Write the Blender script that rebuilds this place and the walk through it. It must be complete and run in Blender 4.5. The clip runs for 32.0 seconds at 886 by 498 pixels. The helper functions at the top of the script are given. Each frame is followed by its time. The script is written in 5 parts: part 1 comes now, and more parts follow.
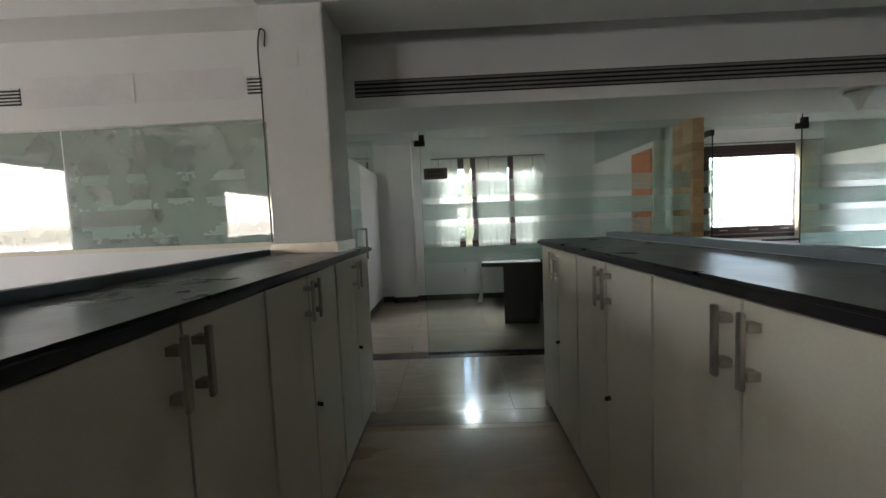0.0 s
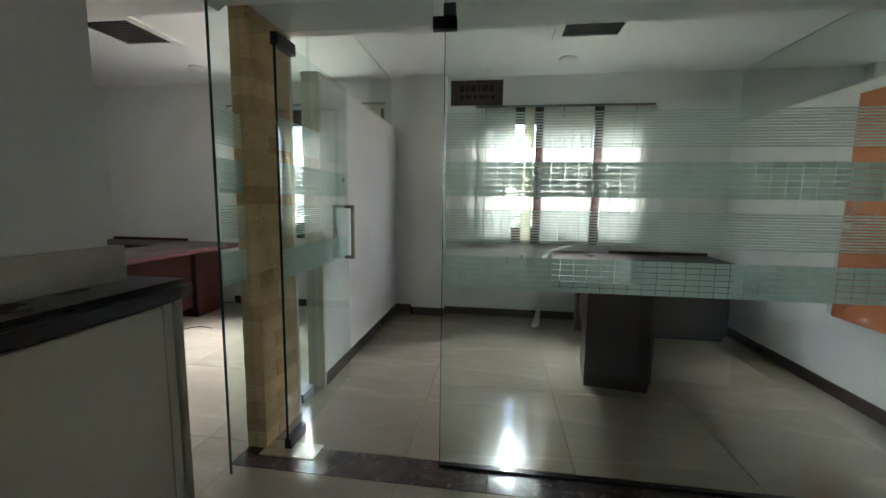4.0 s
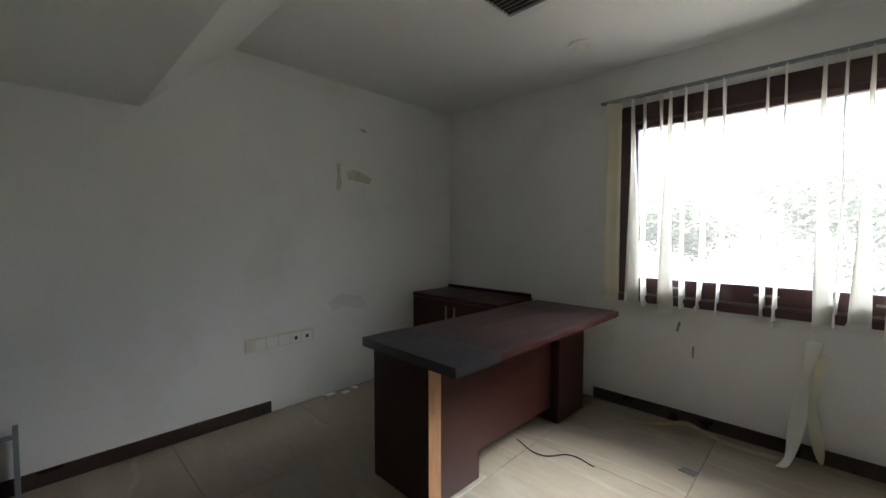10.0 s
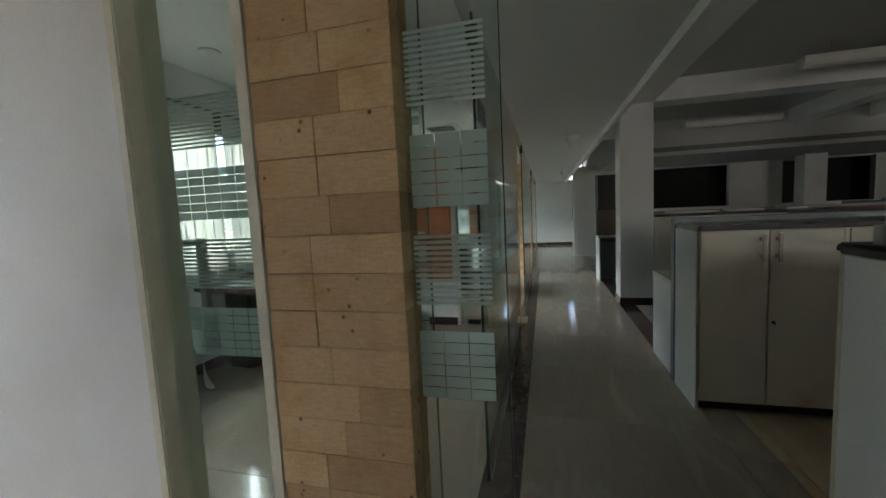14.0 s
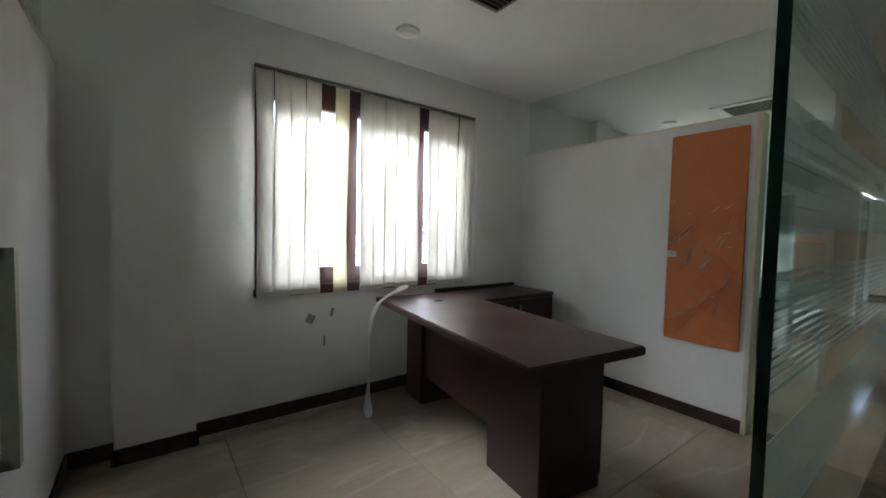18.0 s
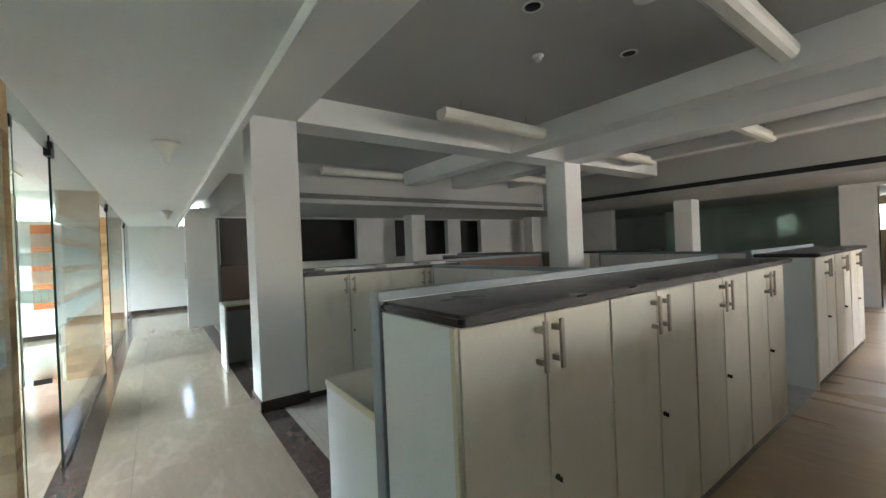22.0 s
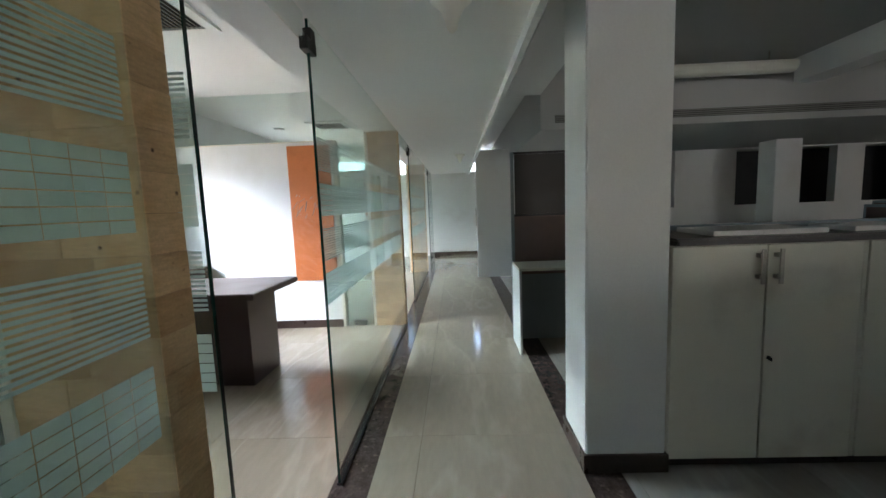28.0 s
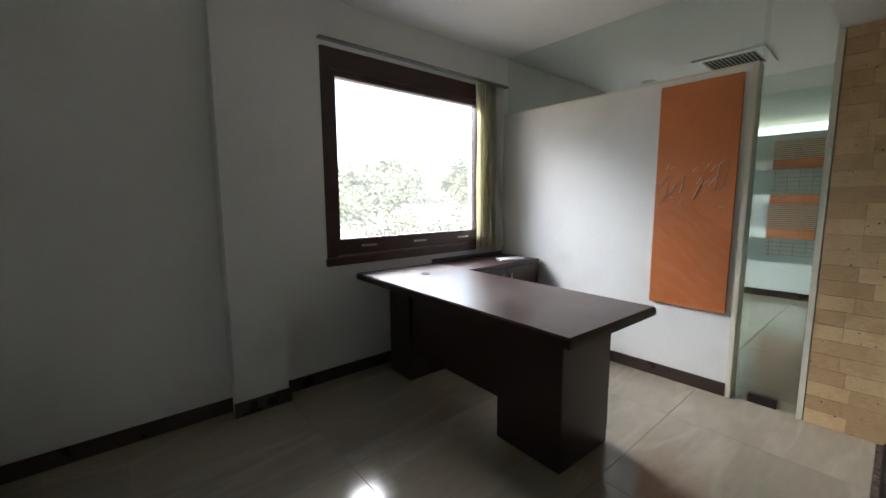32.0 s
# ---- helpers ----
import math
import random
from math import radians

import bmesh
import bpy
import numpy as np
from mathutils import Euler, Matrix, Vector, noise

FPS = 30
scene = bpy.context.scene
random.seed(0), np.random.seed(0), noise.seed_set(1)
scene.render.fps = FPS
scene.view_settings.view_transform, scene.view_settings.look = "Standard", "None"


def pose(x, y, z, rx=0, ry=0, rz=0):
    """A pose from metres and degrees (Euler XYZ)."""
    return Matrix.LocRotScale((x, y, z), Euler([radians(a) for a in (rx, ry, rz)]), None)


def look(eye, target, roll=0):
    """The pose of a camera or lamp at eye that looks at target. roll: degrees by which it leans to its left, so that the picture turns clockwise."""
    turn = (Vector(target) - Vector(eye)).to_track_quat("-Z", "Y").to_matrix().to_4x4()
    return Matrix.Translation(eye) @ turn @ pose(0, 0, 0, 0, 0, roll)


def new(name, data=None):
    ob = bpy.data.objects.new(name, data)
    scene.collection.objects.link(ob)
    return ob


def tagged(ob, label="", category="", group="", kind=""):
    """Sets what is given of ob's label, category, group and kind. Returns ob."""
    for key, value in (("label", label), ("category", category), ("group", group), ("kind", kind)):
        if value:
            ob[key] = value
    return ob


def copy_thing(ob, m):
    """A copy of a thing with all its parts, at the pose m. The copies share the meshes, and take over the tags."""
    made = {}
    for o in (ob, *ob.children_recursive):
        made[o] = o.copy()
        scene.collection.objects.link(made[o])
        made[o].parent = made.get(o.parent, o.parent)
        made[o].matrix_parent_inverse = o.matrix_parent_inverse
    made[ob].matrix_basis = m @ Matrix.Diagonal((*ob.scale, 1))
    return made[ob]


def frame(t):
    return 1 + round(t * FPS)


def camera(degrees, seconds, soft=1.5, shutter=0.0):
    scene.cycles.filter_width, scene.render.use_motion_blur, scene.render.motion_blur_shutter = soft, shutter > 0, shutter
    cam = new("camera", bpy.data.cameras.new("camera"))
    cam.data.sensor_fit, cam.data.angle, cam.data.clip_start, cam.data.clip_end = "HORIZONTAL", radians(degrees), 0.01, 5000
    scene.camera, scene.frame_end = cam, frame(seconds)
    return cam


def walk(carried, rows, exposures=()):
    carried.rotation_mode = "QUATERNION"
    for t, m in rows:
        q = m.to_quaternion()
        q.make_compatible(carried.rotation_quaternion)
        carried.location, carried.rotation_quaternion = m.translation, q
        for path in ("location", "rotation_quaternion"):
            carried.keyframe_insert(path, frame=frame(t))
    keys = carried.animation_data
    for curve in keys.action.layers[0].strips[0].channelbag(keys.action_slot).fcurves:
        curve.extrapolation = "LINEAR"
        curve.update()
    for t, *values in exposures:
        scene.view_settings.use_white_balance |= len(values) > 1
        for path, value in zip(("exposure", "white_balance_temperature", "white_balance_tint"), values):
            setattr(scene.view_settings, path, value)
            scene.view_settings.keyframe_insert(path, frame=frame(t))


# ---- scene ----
cam = camera(96.75, 32.0)
PATH = [
    (0, 0.233, 0.319, 1.246, 85.99, 2.40, 1.19),
    (0.5, 0.235, 0.597, 1.250, 88.03, 1.47, -0.50),
    (1, 0.257, 0.783, 1.228, 85.00, 1.66, -0.34),
    (1.5, 0.342, 1.058, 1.253, 85.06, 1.25, 1.83),
    (2, 0.360, 1.242, 1.222, 83.37, 0.60, 1.64),
    (2.5, 0.212, 1.534, 1.240, 82.53, -0.62, -1.35),
    (4.5, 0.199, 2.500, 1.231, 84.00, -0.22, 17.91),
    (5, 0.124, 2.727, 1.222, 85.90, 0.30, 32.67),
    (5.5, 0.078, 2.909, 1.261, 84.70, 0.46, 47.98),
    (6, -0.092, 3.062, 1.228, 86.44, -1.56, 58.71),
    (6.5, -0.248, 3.129, 1.265, 85.15, -0.29, 65.75),
    (7, -0.425, 3.219, 1.280, 86.01, -0.16, 76.95),
    (7.5, -0.575, 3.264, 1.282, 85.84, 0.40, 85.06),
    (8, -0.817, 3.219, 1.286, 87.82, -0.93, 80.66),
    (8.5, -1.018, 3.214, 1.291, 87.50, -1.26, 72.65),
    (9, -1.209, 3.291, 1.287, 87.85, 1.23, 65.96),
    (9.5, -1.432, 3.384, 1.301, 87.77, 1.56, 56.33),
    (10, -1.593, 3.487, 1.306, 87.56, 0.01, 44.20),
    (10.5, -1.739, 3.520, 1.313, 87.77, 1.07, 34.30),
    (11, -1.799, 3.632, 1.297, 87.49, 0.72, 26.06),
    (11.5, -1.822, 3.772, 1.315, 90.70, 1.66, 13.91),
    (12, -1.771, 3.860, 1.323, 90.14, 1.19, -2.70),
    (12.5, -1.833, 3.961, 1.264, 88.36, 1.09, -29.59),
    (13, -1.946, 3.906, 1.250, 86.98, -0.12, -53.18),
    (13.5, -1.827, 3.837, 1.255, 85.91, 2.16, -64.27),
    (14, -1.732, 3.704, 1.250, 84.70, 2.75, -75.50),
    (14.5, -1.569, 3.599, 1.262, 83.62, 2.45, -82.85),
    (16.5, -0.758, 3.562, 1.231, 87.37, -0.48, -52.35),
    (17, -0.736, 3.617, 1.254, 86.60, 0.54, -40.99),
    (17.5, -0.640, 3.722, 1.242, 87.13, -1.65, -38.11),
    (18, -0.552, 3.861, 1.246, 87.33, -1.25, -36.81),
    (18.5, -0.462, 3.970, 1.248, 88.59, -0.30, -35.04),
    (19, -0.389, 4.024, 1.257, 88.28, 0.03, -35.18),
    (19.5, -0.329, 4.041, 1.280, 86.39, 0.69, -54.96),
    (20, -0.255, 3.947, 1.279, 84.08, 0.57, -77.07),
    (20.5, -0.251, 3.814, 1.244, 86.27, 2.53, -94.55),
    (21, -0.107, 3.583, 1.242, 86.84, 2.20, -101.71),
    (21.5, -0.045, 3.516, 1.246, 85.41, 1.99, -110.69),
    (22, 0.012, 3.471, 1.279, 89.77, 2.40, -126.10),
    (22.5, 0.058, 3.433, 1.276, 90.00, 2.50, -142.74),
    (23, 0.019, 3.392, 1.288, 89.74, 2.00, -154.48),
    (23.5, 0.040, 3.403, 1.274, 90.11, 1.70, -158.77),
    (24, 0.120, 3.481, 1.266, 89.43, 0.70, -142.24),
    (24.5, 0.251, 3.505, 1.244, 87.48, 2.30, -119.04),
    (25, 0.431, 3.416, 1.256, 88.22, 3.50, -105.07),
    (25.5, 0.573, 3.388, 1.247, 86.79, 1.80, -97.55),
    (26, 0.812, 3.378, 1.215, 88.34, -0.00, -92.09),
    (26.5, 1.018, 3.432, 1.297, 82.58, 3.05, -92.55),
    (28.5, 1.973, 3.353, 1.282, 85.57, 0.79, -82.85),
    (29, 2.212, 3.313, 1.254, 86.58, 0.24, -72.64),
    (29.5, 2.351, 3.399, 1.284, 84.22, 1.84, -59.37),
    (30, 2.500, 3.520, 1.278, 85.77, -0.78, -48.90),
    (30.5, 2.624, 3.621, 1.254, 82.17, 1.22, -44.21),
    (31, 2.864, 3.737, 1.246, 83.57, 0.89, -34.22),
    (31.5, 2.960, 3.828, 1.242, 80.32, 0.83, -32.54),
    (32, 3.021, 4.029, 1.242, 82.88, 0.33, -40.49),
]
EXPOSURES = [(0.0, 3.95, 6300, 13), (1.0, 4.0, 6300, 13), (2.0, 4.0, 6300, 13), (5.0, 4.45, 6300, 13), (6.0, 4.6, 6300, 13), (7.0, 4.6, 6300, 13), (8.0, 4.2, 6450, 13), (9.0, 4.2, 6650, 11), (10.0, 3.4, 6550, 12), (11.0, 3.05, 6550, 13), (12.0, 2.8, 6500, 13), (13.0, 2.9, 6500, 13), (14.0, 3.45, 6450, 13), (14.5, 4.05, 6400, 13), (15.5, 4.0, 6350, 13), (16.5, 3.6, 6300, 13), (17.0, 3.45, 6300, 13), (18.0, 3.55, 6400, 13), (19.0, 3.4, 6500, 13), (20.0, 3.65, 6650, 13), (21.0, 4.9, 6300, 13), (22.0, 5.2, 6350, 13), (23.0, 5.4, 6400, 13), (24.0, 5.0, 6350, 13), (25.0, 5.35, 6200, 13), (26.0, 5.4, 6100, 13), (29.0, 3.7, 6200, 13), (30.0, 3.42, 6450, 13), (31.0, 3.1, 6500, 13), (32.0, 3.05, 6600, 13)]
walk(cam, [(t, pose(x, y, z, rx, ry, rz)) for t, x, y, z, rx, ry, rz in PATH], EXPOSURES)

# ---- light ----
XHW = -4.45   # west wall of the hall
world = bpy.data.worlds.new("sky")
scene.world = world
world.use_nodes = True
wn = world.node_tree.nodes
sky = wn.new("ShaderNodeTexSky")
sky.sky_type = 'NISHITA'
sky.sun_disc = False
sky.sun_elevation, sky.sun_rotation = radians(52), radians(215)
sky.air_density, sky.dust_density, sky.ozone_density = 1.0, 4.0, 0.6
world.node_tree.links.new(sky.outputs[0], wn["Background"].inputs[0])
wn["Background"].inputs[1].default_value = 0.15

sun = new("sun", bpy.data.lights.new("sun", 'SUN'))
sun.data.energy, sun.data.angle, sun.data.color = 4.0, radians(0.6), (1.0, 0.96, 0.9)
sun.matrix_world = look((-6, -9, 16), (0, 3, 0))


def lamp_area(name, m, sx, sy, watts, colour=(1.0, 0.985, 0.96), spread=180):
    d = bpy.data.lights.new(name, 'AREA')
    d.spread = radians(spread)
    d.shape, d.size, d.size_y, d.energy, d.color = 'RECTANGLE', sx, sy, watts, colour
    ob = new(name, d)
    ob.matrix_world = m
    return ob


# added sky boost: lamps outside above five north windows, in west and passage windows
for wx, wy, wz, watts in ((-1.87, 9.0, 3.95, 42), (0.82, 9.0, 3.9, 70), (4.9, 9.6, 3.6, 52), (8.1, 9.6, 3.6, 30), (10.9, 9.6, 3.6, 30)):
    lamp_area("window_sky", look((wx, wy, wz), (wx, 5.0, 0.9)), 4.6, 1.5, watts, (0.93, 0.975, 1.0), 120)
for wy, ww, watts in ((0.75, 1.0, 0.7), (-4.3, 2.5, 3.2)):
    lamp_area("window_sky", look((XHW - 0.12, wy, 1.52), (0.0, wy, 1.40)), ww, 1.1, watts, (1.0, 0.99, 0.97))
lamp_area("window_sky", look((0.74, -10.12, 1.565), (0.60, -6.0, 1.2)), 0.44, 0.56, 0.7)

# ---- materials ----
def graph(name):
    m = bpy.data.materials.new(name)
    m.use_nodes = True
    return m, m.node_tree.nodes, m.node_tree.links


def noise_of(N, L, scale, detail=4, src="Object", stretch=None):
    tc = N.new("ShaderNodeTexCoord")
    n = N.new("ShaderNodeTexNoise")
    n.inputs["Scale"].default_value, n.inputs["Detail"].default_value = scale, detail
    if stretch:
        mp = N.new("ShaderNodeMapping")
        mp.inputs["Scale"].default_value = stretch[:3]
        mp.inputs["Rotation"].default_value[2] = stretch[3] if len(stretch) > 3 else 0
        L.new(tc.outputs[src], mp.inputs["Vector"])
        L.new(mp.outputs[0], n.inputs["Vector"])
    else:
        L.new(tc.outputs[src], n.inputs["Vector"])
    return n


def mixed(N, L, fac, a, b, blend='MIX'):
    mx = N.new("ShaderNodeMix")
    mx.data_type, mx.blend_type = 'RGBA', blend
    for sock, v in (("Factor", fac), ("A", a), ("B", b)):
        if isinstance(v, tuple):
            mx.inputs[sock].default_value = (*v, 1)
        elif isinstance(v, float):
            mx.inputs[sock].default_value = v
        else:
            L.new(v, mx.inputs[sock])
    return mx.outputs["Result"]


def ramped(N, L, value, lo, hi, a=0.0, b=1.0):
    r = N.new("ShaderNodeMapRange")
    for k, v in (("From Min", lo), ("From Max", hi), ("To Min", a), ("To Max", b)):
        r.inputs[k].default_value = v
    L.new(value, r.inputs["Value"])
    return r.outputs[0]


def mat(name, base, rough=0.6, var=0.06, scale=3.0, fine=60.0, bump=0.15, metal=0.0, spec=0.5, stain=None, stretch=None, each=0.0):
    """Principled surface: broad mottling, fine grain, optional stains, relief from the grain."""
    m, N, L = graph(name)
    b = N["Principled BSDF"]
    n1, n2 = noise_of(N, L, scale, 5, stretch=stretch), noise_of(N, L, fine, 3, stretch=stretch)
    f1, f2 = ramped(N, L, n1.outputs["Fac"], 0.3, 0.7, 1 - var, 1 + var), ramped(N, L, n2.outputs["Fac"], 0.3, 0.7, 1 - var * 0.6, 1 + var * 0.6)
    col = mixed(N, L, 1.0, mixed(N, L, 1.0, base, f1, 'MULTIPLY'), f2, 'MULTIPLY')
    if stain:
        n3 = noise_of(N, L, stain[1], 6)
        col = mixed(N, L, ramped(N, L, n3.outputs["Fac"], 0.56, 0.78), col, stain[0])
    if each:
        info = N.new("ShaderNodeObjectInfo")
        col = mixed(N, L, 1.0, col, ramped(N, L, info.outputs["Random"], 0, 1, 1 - each, 1 + each), 'MULTIPLY')
    L.new(col, b.inputs["Base Color"])
    L.new(ramped(N, L, n1.outputs["Fac"], 0.3, 0.7, max(0.02, rough * 0.85), min(1, rough * 1.15)), b.inputs["Roughness"])
    b.inputs["Metallic"].default_value, b.inputs["Specular IOR Level"].default_value = metal, spec
    if bump:
        bp = N.new("ShaderNodeBump")
        bp.inputs["Strength"].default_value, bp.inputs["Distance"].default_value = bump, 0.004
        L.new(n2.outputs["Fac"], bp.inputs["Height"])
        L.new(bp.outputs[0], b.inputs["Normal"])
    return m


def mat_marble(name, base, vein, rough, angle, each=0.03):
    """Polished marble: soft drifting bands, thin broken veins, mottled gloss."""
    m, N, L = graph(name)
    b = N["Principled BSDF"]
    mp, info, shift, geo, sc = (N.new("ShaderNode" + k) for k in ("Mapping", "ObjectInfo", "VectorMath", "NewGeometry", "Math"))
    shift.operation, sc.operation = 'ADD', 'MULTIPLY'
    sc.inputs[1].default_value = 0.6
    L.new(info.outputs["Random"], sc.inputs[0])
    L.new(geo.outputs["Position"], shift.inputs[0])
    L.new(sc.outputs[0], shift.inputs[1])
    mp.inputs["Rotation"].default_value[2] = angle
    mp.inputs["Scale"].default_value = (0.60, 2.3, 1)
    L.new(shift.outputs[0], mp.inputs["Vector"])

    def layer(scale, detail, dist):
        n = N.new("ShaderNodeTexNoise")
        n.inputs["Scale"].default_value, n.inputs["Detail"].default_value, n.inputs["Distortion"].default_value = scale, detail, dist
        L.new(mp.outputs[0], n.inputs["Vector"])
        return n.outputs["Fac"]
    soft, ridge, fine = layer(1.3, 4, 0.4), layer(0.8, 4, 0.35), layer(14.0, 4, 0.0)
    off, ab = N.new("ShaderNodeMath"), N.new("ShaderNodeMath")
    off.operation, ab.operation = 'SUBTRACT', 'ABSOLUTE'
    off.inputs[1].default_value = 0.5
    L.new(ridge, off.inputs[0])
    L.new(off.outputs[0], ab.inputs[0])
    dark = tuple(c * 0.90 for c in base)
    col = mixed(N, L, ramped(N, L, soft, 0.36, 0.66), dark, base)
    col = mixed(N, L, ramped(N, L, ab.outputs[0], 0.0, 0.03, 0.36, 0.0), col, vein)
    col = mixed(N, L, 1.0, col, ramped(N, L, fine, 0.3, 0.7, 0.95, 1.05), 'MULTIPLY')
    col = mixed(N, L, 1.0, col, ramped(N, L, info.outputs["Random"], 0, 1, 1 - each, 1 + each), 'MULTIPLY')
    L.new(col, b.inputs["Base Color"])
    L.new(ramped(N, L, soft, 0.3, 0.7, rough * 1.5, rough * 0.75), b.inputs["Roughness"])
    return m


def mat_stone(name, base, warm, each):
    """Sawn travertine: cloudy warm bands, small dark pits, each block a little different."""
    m, N, L = graph(name)
    b = N["Principled BSDF"]
    tc, vo, info = N.new("ShaderNodeTexCoord"), N.new("ShaderNodeTexVoronoi"), N.new("ShaderNodeObjectInfo")
    vo.inputs["Scale"].default_value = 34.0
    L.new(tc.outputs["Object"], vo.inputs["Vector"])
    cloud, fine, grain, gate = noise_of(N, L, 9.0, 6), noise_of(N, L, 160.0, 3), noise_of(N, L, 30.0, 4, stretch=(1, 1, 6)), noise_of(N, L, 13.0, 2)
    col = mixed(N, L, ramped(N, L, cloud.outputs["Fac"], 0.48, 0.75, 0.0, 0.7), base, warm)
    col = mixed(N, L, ramped(N, L, info.outputs["Random"], 0.55, 1.0, 0.0, 0.45), col, warm)
    col = mixed(N, L, 1.0, col, ramped(N, L, grain.outputs["Fac"], 0.3, 0.7, 0.90, 1.10), 'MULTIPLY')
    col = mixed(N, L, 1.0, col, ramped(N, L, fine.outputs["Fac"], 0.3, 0.7, 0.93, 1.07), 'MULTIPLY')
    col = mixed(N, L, 1.0, col, ramped(N, L, info.outputs["Random"], 0, 1, 1 + each, 1 - each), 'MULTIPLY')
    pit, cut = N.new("ShaderNodeMath"), N.new("ShaderNodeMath")
    pit.operation, cut.operation = 'MULTIPLY', 'MULTIPLY'
    L.new(ramped(N, L, vo.outputs["Distance"], 0.10, 0.22, 1.0, 0.0), pit.inputs[0])
    L.new(ramped(N, L, gate.outputs["Fac"], 0.58, 0.64), pit.inputs[1])
    col = mixed(N, L, pit.outputs[0], col, (0.09, 0.05, 0.03))
    L.new(col, b.inputs["Base Color"])
    b.inputs["Roughness"].default_value = 0.85
    bp = N.new("ShaderNodeBump")
    bp.inputs["Strength"].default_value, bp.inputs["Distance"].default_value = 0.4, 0.004
    L.new(cloud.outputs["Fac"], bp.inputs["Height"])
    L.new(bp.outputs[0], b.inputs["Normal"])
    return m


def mat_glass(name, tint, rough=0.0):
    """Clear sheet: see-through, with gloss that grows towards grazing angles."""
    m, N, L = graph(name)
    N.clear()
    out, mix = N.new("ShaderNodeOutputMaterial"), N.new("ShaderNodeMixShader")
    tr, gl, lw, pw = N.new("ShaderNodeBsdfTransparent"), N.new("ShaderNodeBsdfGlossy"), N.new("ShaderNodeLayerWeight"), N.new("ShaderNodeMath")
    tr.inputs[0].default_value = (*tint, 1)
    gl.inputs["Roughness"].default_value = rough
    lw.inputs["Blend"].default_value = 0.5
    pw.operation = 'POWER'
    pw.inputs[1].default_value = 5.0
    L.new(lw.outputs["Facing"], pw.inputs[0])
    L.new(ramped(N, L, pw.outputs[0], 0, 1, 0.04, 0.75), mix.inputs[0])
    L.new(tr.outputs[0], mix.inputs[1])
    L.new(gl.outputs[0], mix.inputs[2])
    L.new(mix.outputs[0], out.inputs[0])
    return m


def mat_sheer(name, colour, clear, through_part=0.5, gloss=0.0):
    """A thin sheet: part see-through, part scattering to both sides."""
    m, N, L = graph(name)
    N.clear()
    out, mix, scat = N.new("ShaderNodeOutputMaterial"), N.new("ShaderNodeMixShader"), N.new("ShaderNodeMixShader")
    tr, df, tl = N.new("ShaderNodeBsdfTransparent"), N.new("ShaderNodeBsdfDiffuse"), N.new("ShaderNodeBsdfTranslucent")
    n = noise_of(N, L, 4.0, 5)
    col = mixed(N, L, 1.0, colour, ramped(N, L, n.outputs["Fac"], 0.3, 0.7, 0.94, 1.05), 'MULTIPLY')
    L.new(col, df.inputs[0])
    L.new(col, tl.inputs[0])
    scat.inputs[0].default_value, mix.inputs[0].default_value = through_part, 1 - clear
    L.new(df.outputs[0], scat.inputs[1])
    L.new(tl.outputs[0], scat.inputs[2])
    L.new(tr.outputs[0], mix.inputs[1])
    L.new(scat.outputs[0], mix.inputs[2])
    last = mix
    if gloss:
        top, gl, lw, pw = (N.new("ShaderNode" + k) for k in ("MixShader", "BsdfGlossy", "LayerWeight", "Math"))
        gl.inputs["Roughness"].default_value = 0.02
        lw.inputs["Blend"].default_value = 0.5
        pw.operation = 'POWER'
        pw.inputs[1].default_value = 4.0
        L.new(lw.outputs["Facing"], pw.inputs[0])
        L.new(ramped(N, L, pw.outputs[0], 0, 1, gloss, 0.7), top.inputs[0])
        L.new(mix.outputs[0], top.inputs[1])
        L.new(gl.outputs[0], top.inputs[2])
        last = top
    L.new(last.outputs[0], out.inputs[0])
    return m


M_WALL = mat("white_wall_paint", (0.74, 0.735, 0.715), 0.6, 0.035, 1.1, 90, 0.10, stain=((0.64, 0.62, 0.58), 1.6))
M_CEIL = mat("ceiling_paint", (0.76, 0.76, 0.74), 0.75, 0.03, 0.8, 120, 0.06)
# ceiling white taken down to grey in the colour so the hall renders darker
M_CEILH = mat("toned_down_hall_ceiling", (0.47, 0.47, 0.45), 0.8, 0.05, 0.7, 120, 0.06)
M_TILE = mat_marble("cream_marble", (0.305, 0.260, 0.200), (0.40, 0.355, 0.29), 0.10, 0.5)
M_TILEW = mat_marble("tan_marble", (0.46, 0.335, 0.21), (0.52, 0.40, 0.275), 0.30, 0.9)
M_TILE2 = mat_marble("grey_marble", (0.34, 0.32, 0.29), (0.42, 0.40, 0.37), 0.16, 1.1)
M_GROUT = mat("grout", (0.27, 0.235, 0.185), 0.8, 0.1, 20, 90, 0.1)
M_STRIP = mat("dark_marble", (0.060, 0.044, 0.040), 0.16, 0.35, 16, 70, 0.0, stain=((0.16, 0.12, 0.10), 26))
M_SKIRT = mat("dark_skirting", (0.040, 0.024, 0.020), 0.3, 0.2, 8, 60, 0.05)
M_LAM = mat("cream_laminate", (0.66, 0.62, 0.52), 0.42, 0.05, 1.4, 150, 0.05, stain=((0.52, 0.47, 0.38), 3.0))
M_LAMW = mat("pale_panel", (0.66, 0.69, 0.67), 0.45, 0.04, 1.5, 150, 0.05)
M_EDGEB = mat("beige_edging", (0.60, 0.55, 0.40), 0.5, 0.05, 6, 100, 0.05)
M_DTOP = mat("beige_desk_top", (0.50, 0.48, 0.40), 0.4, 0.06, 2, 160, 0.05)
M_BLACK = mat("black_worktop", (0.020, 0.017, 0.017), 0.30, 0.35, 5, 60, 0.10, stain=((0.07, 0.062, 0.06), 3.5))
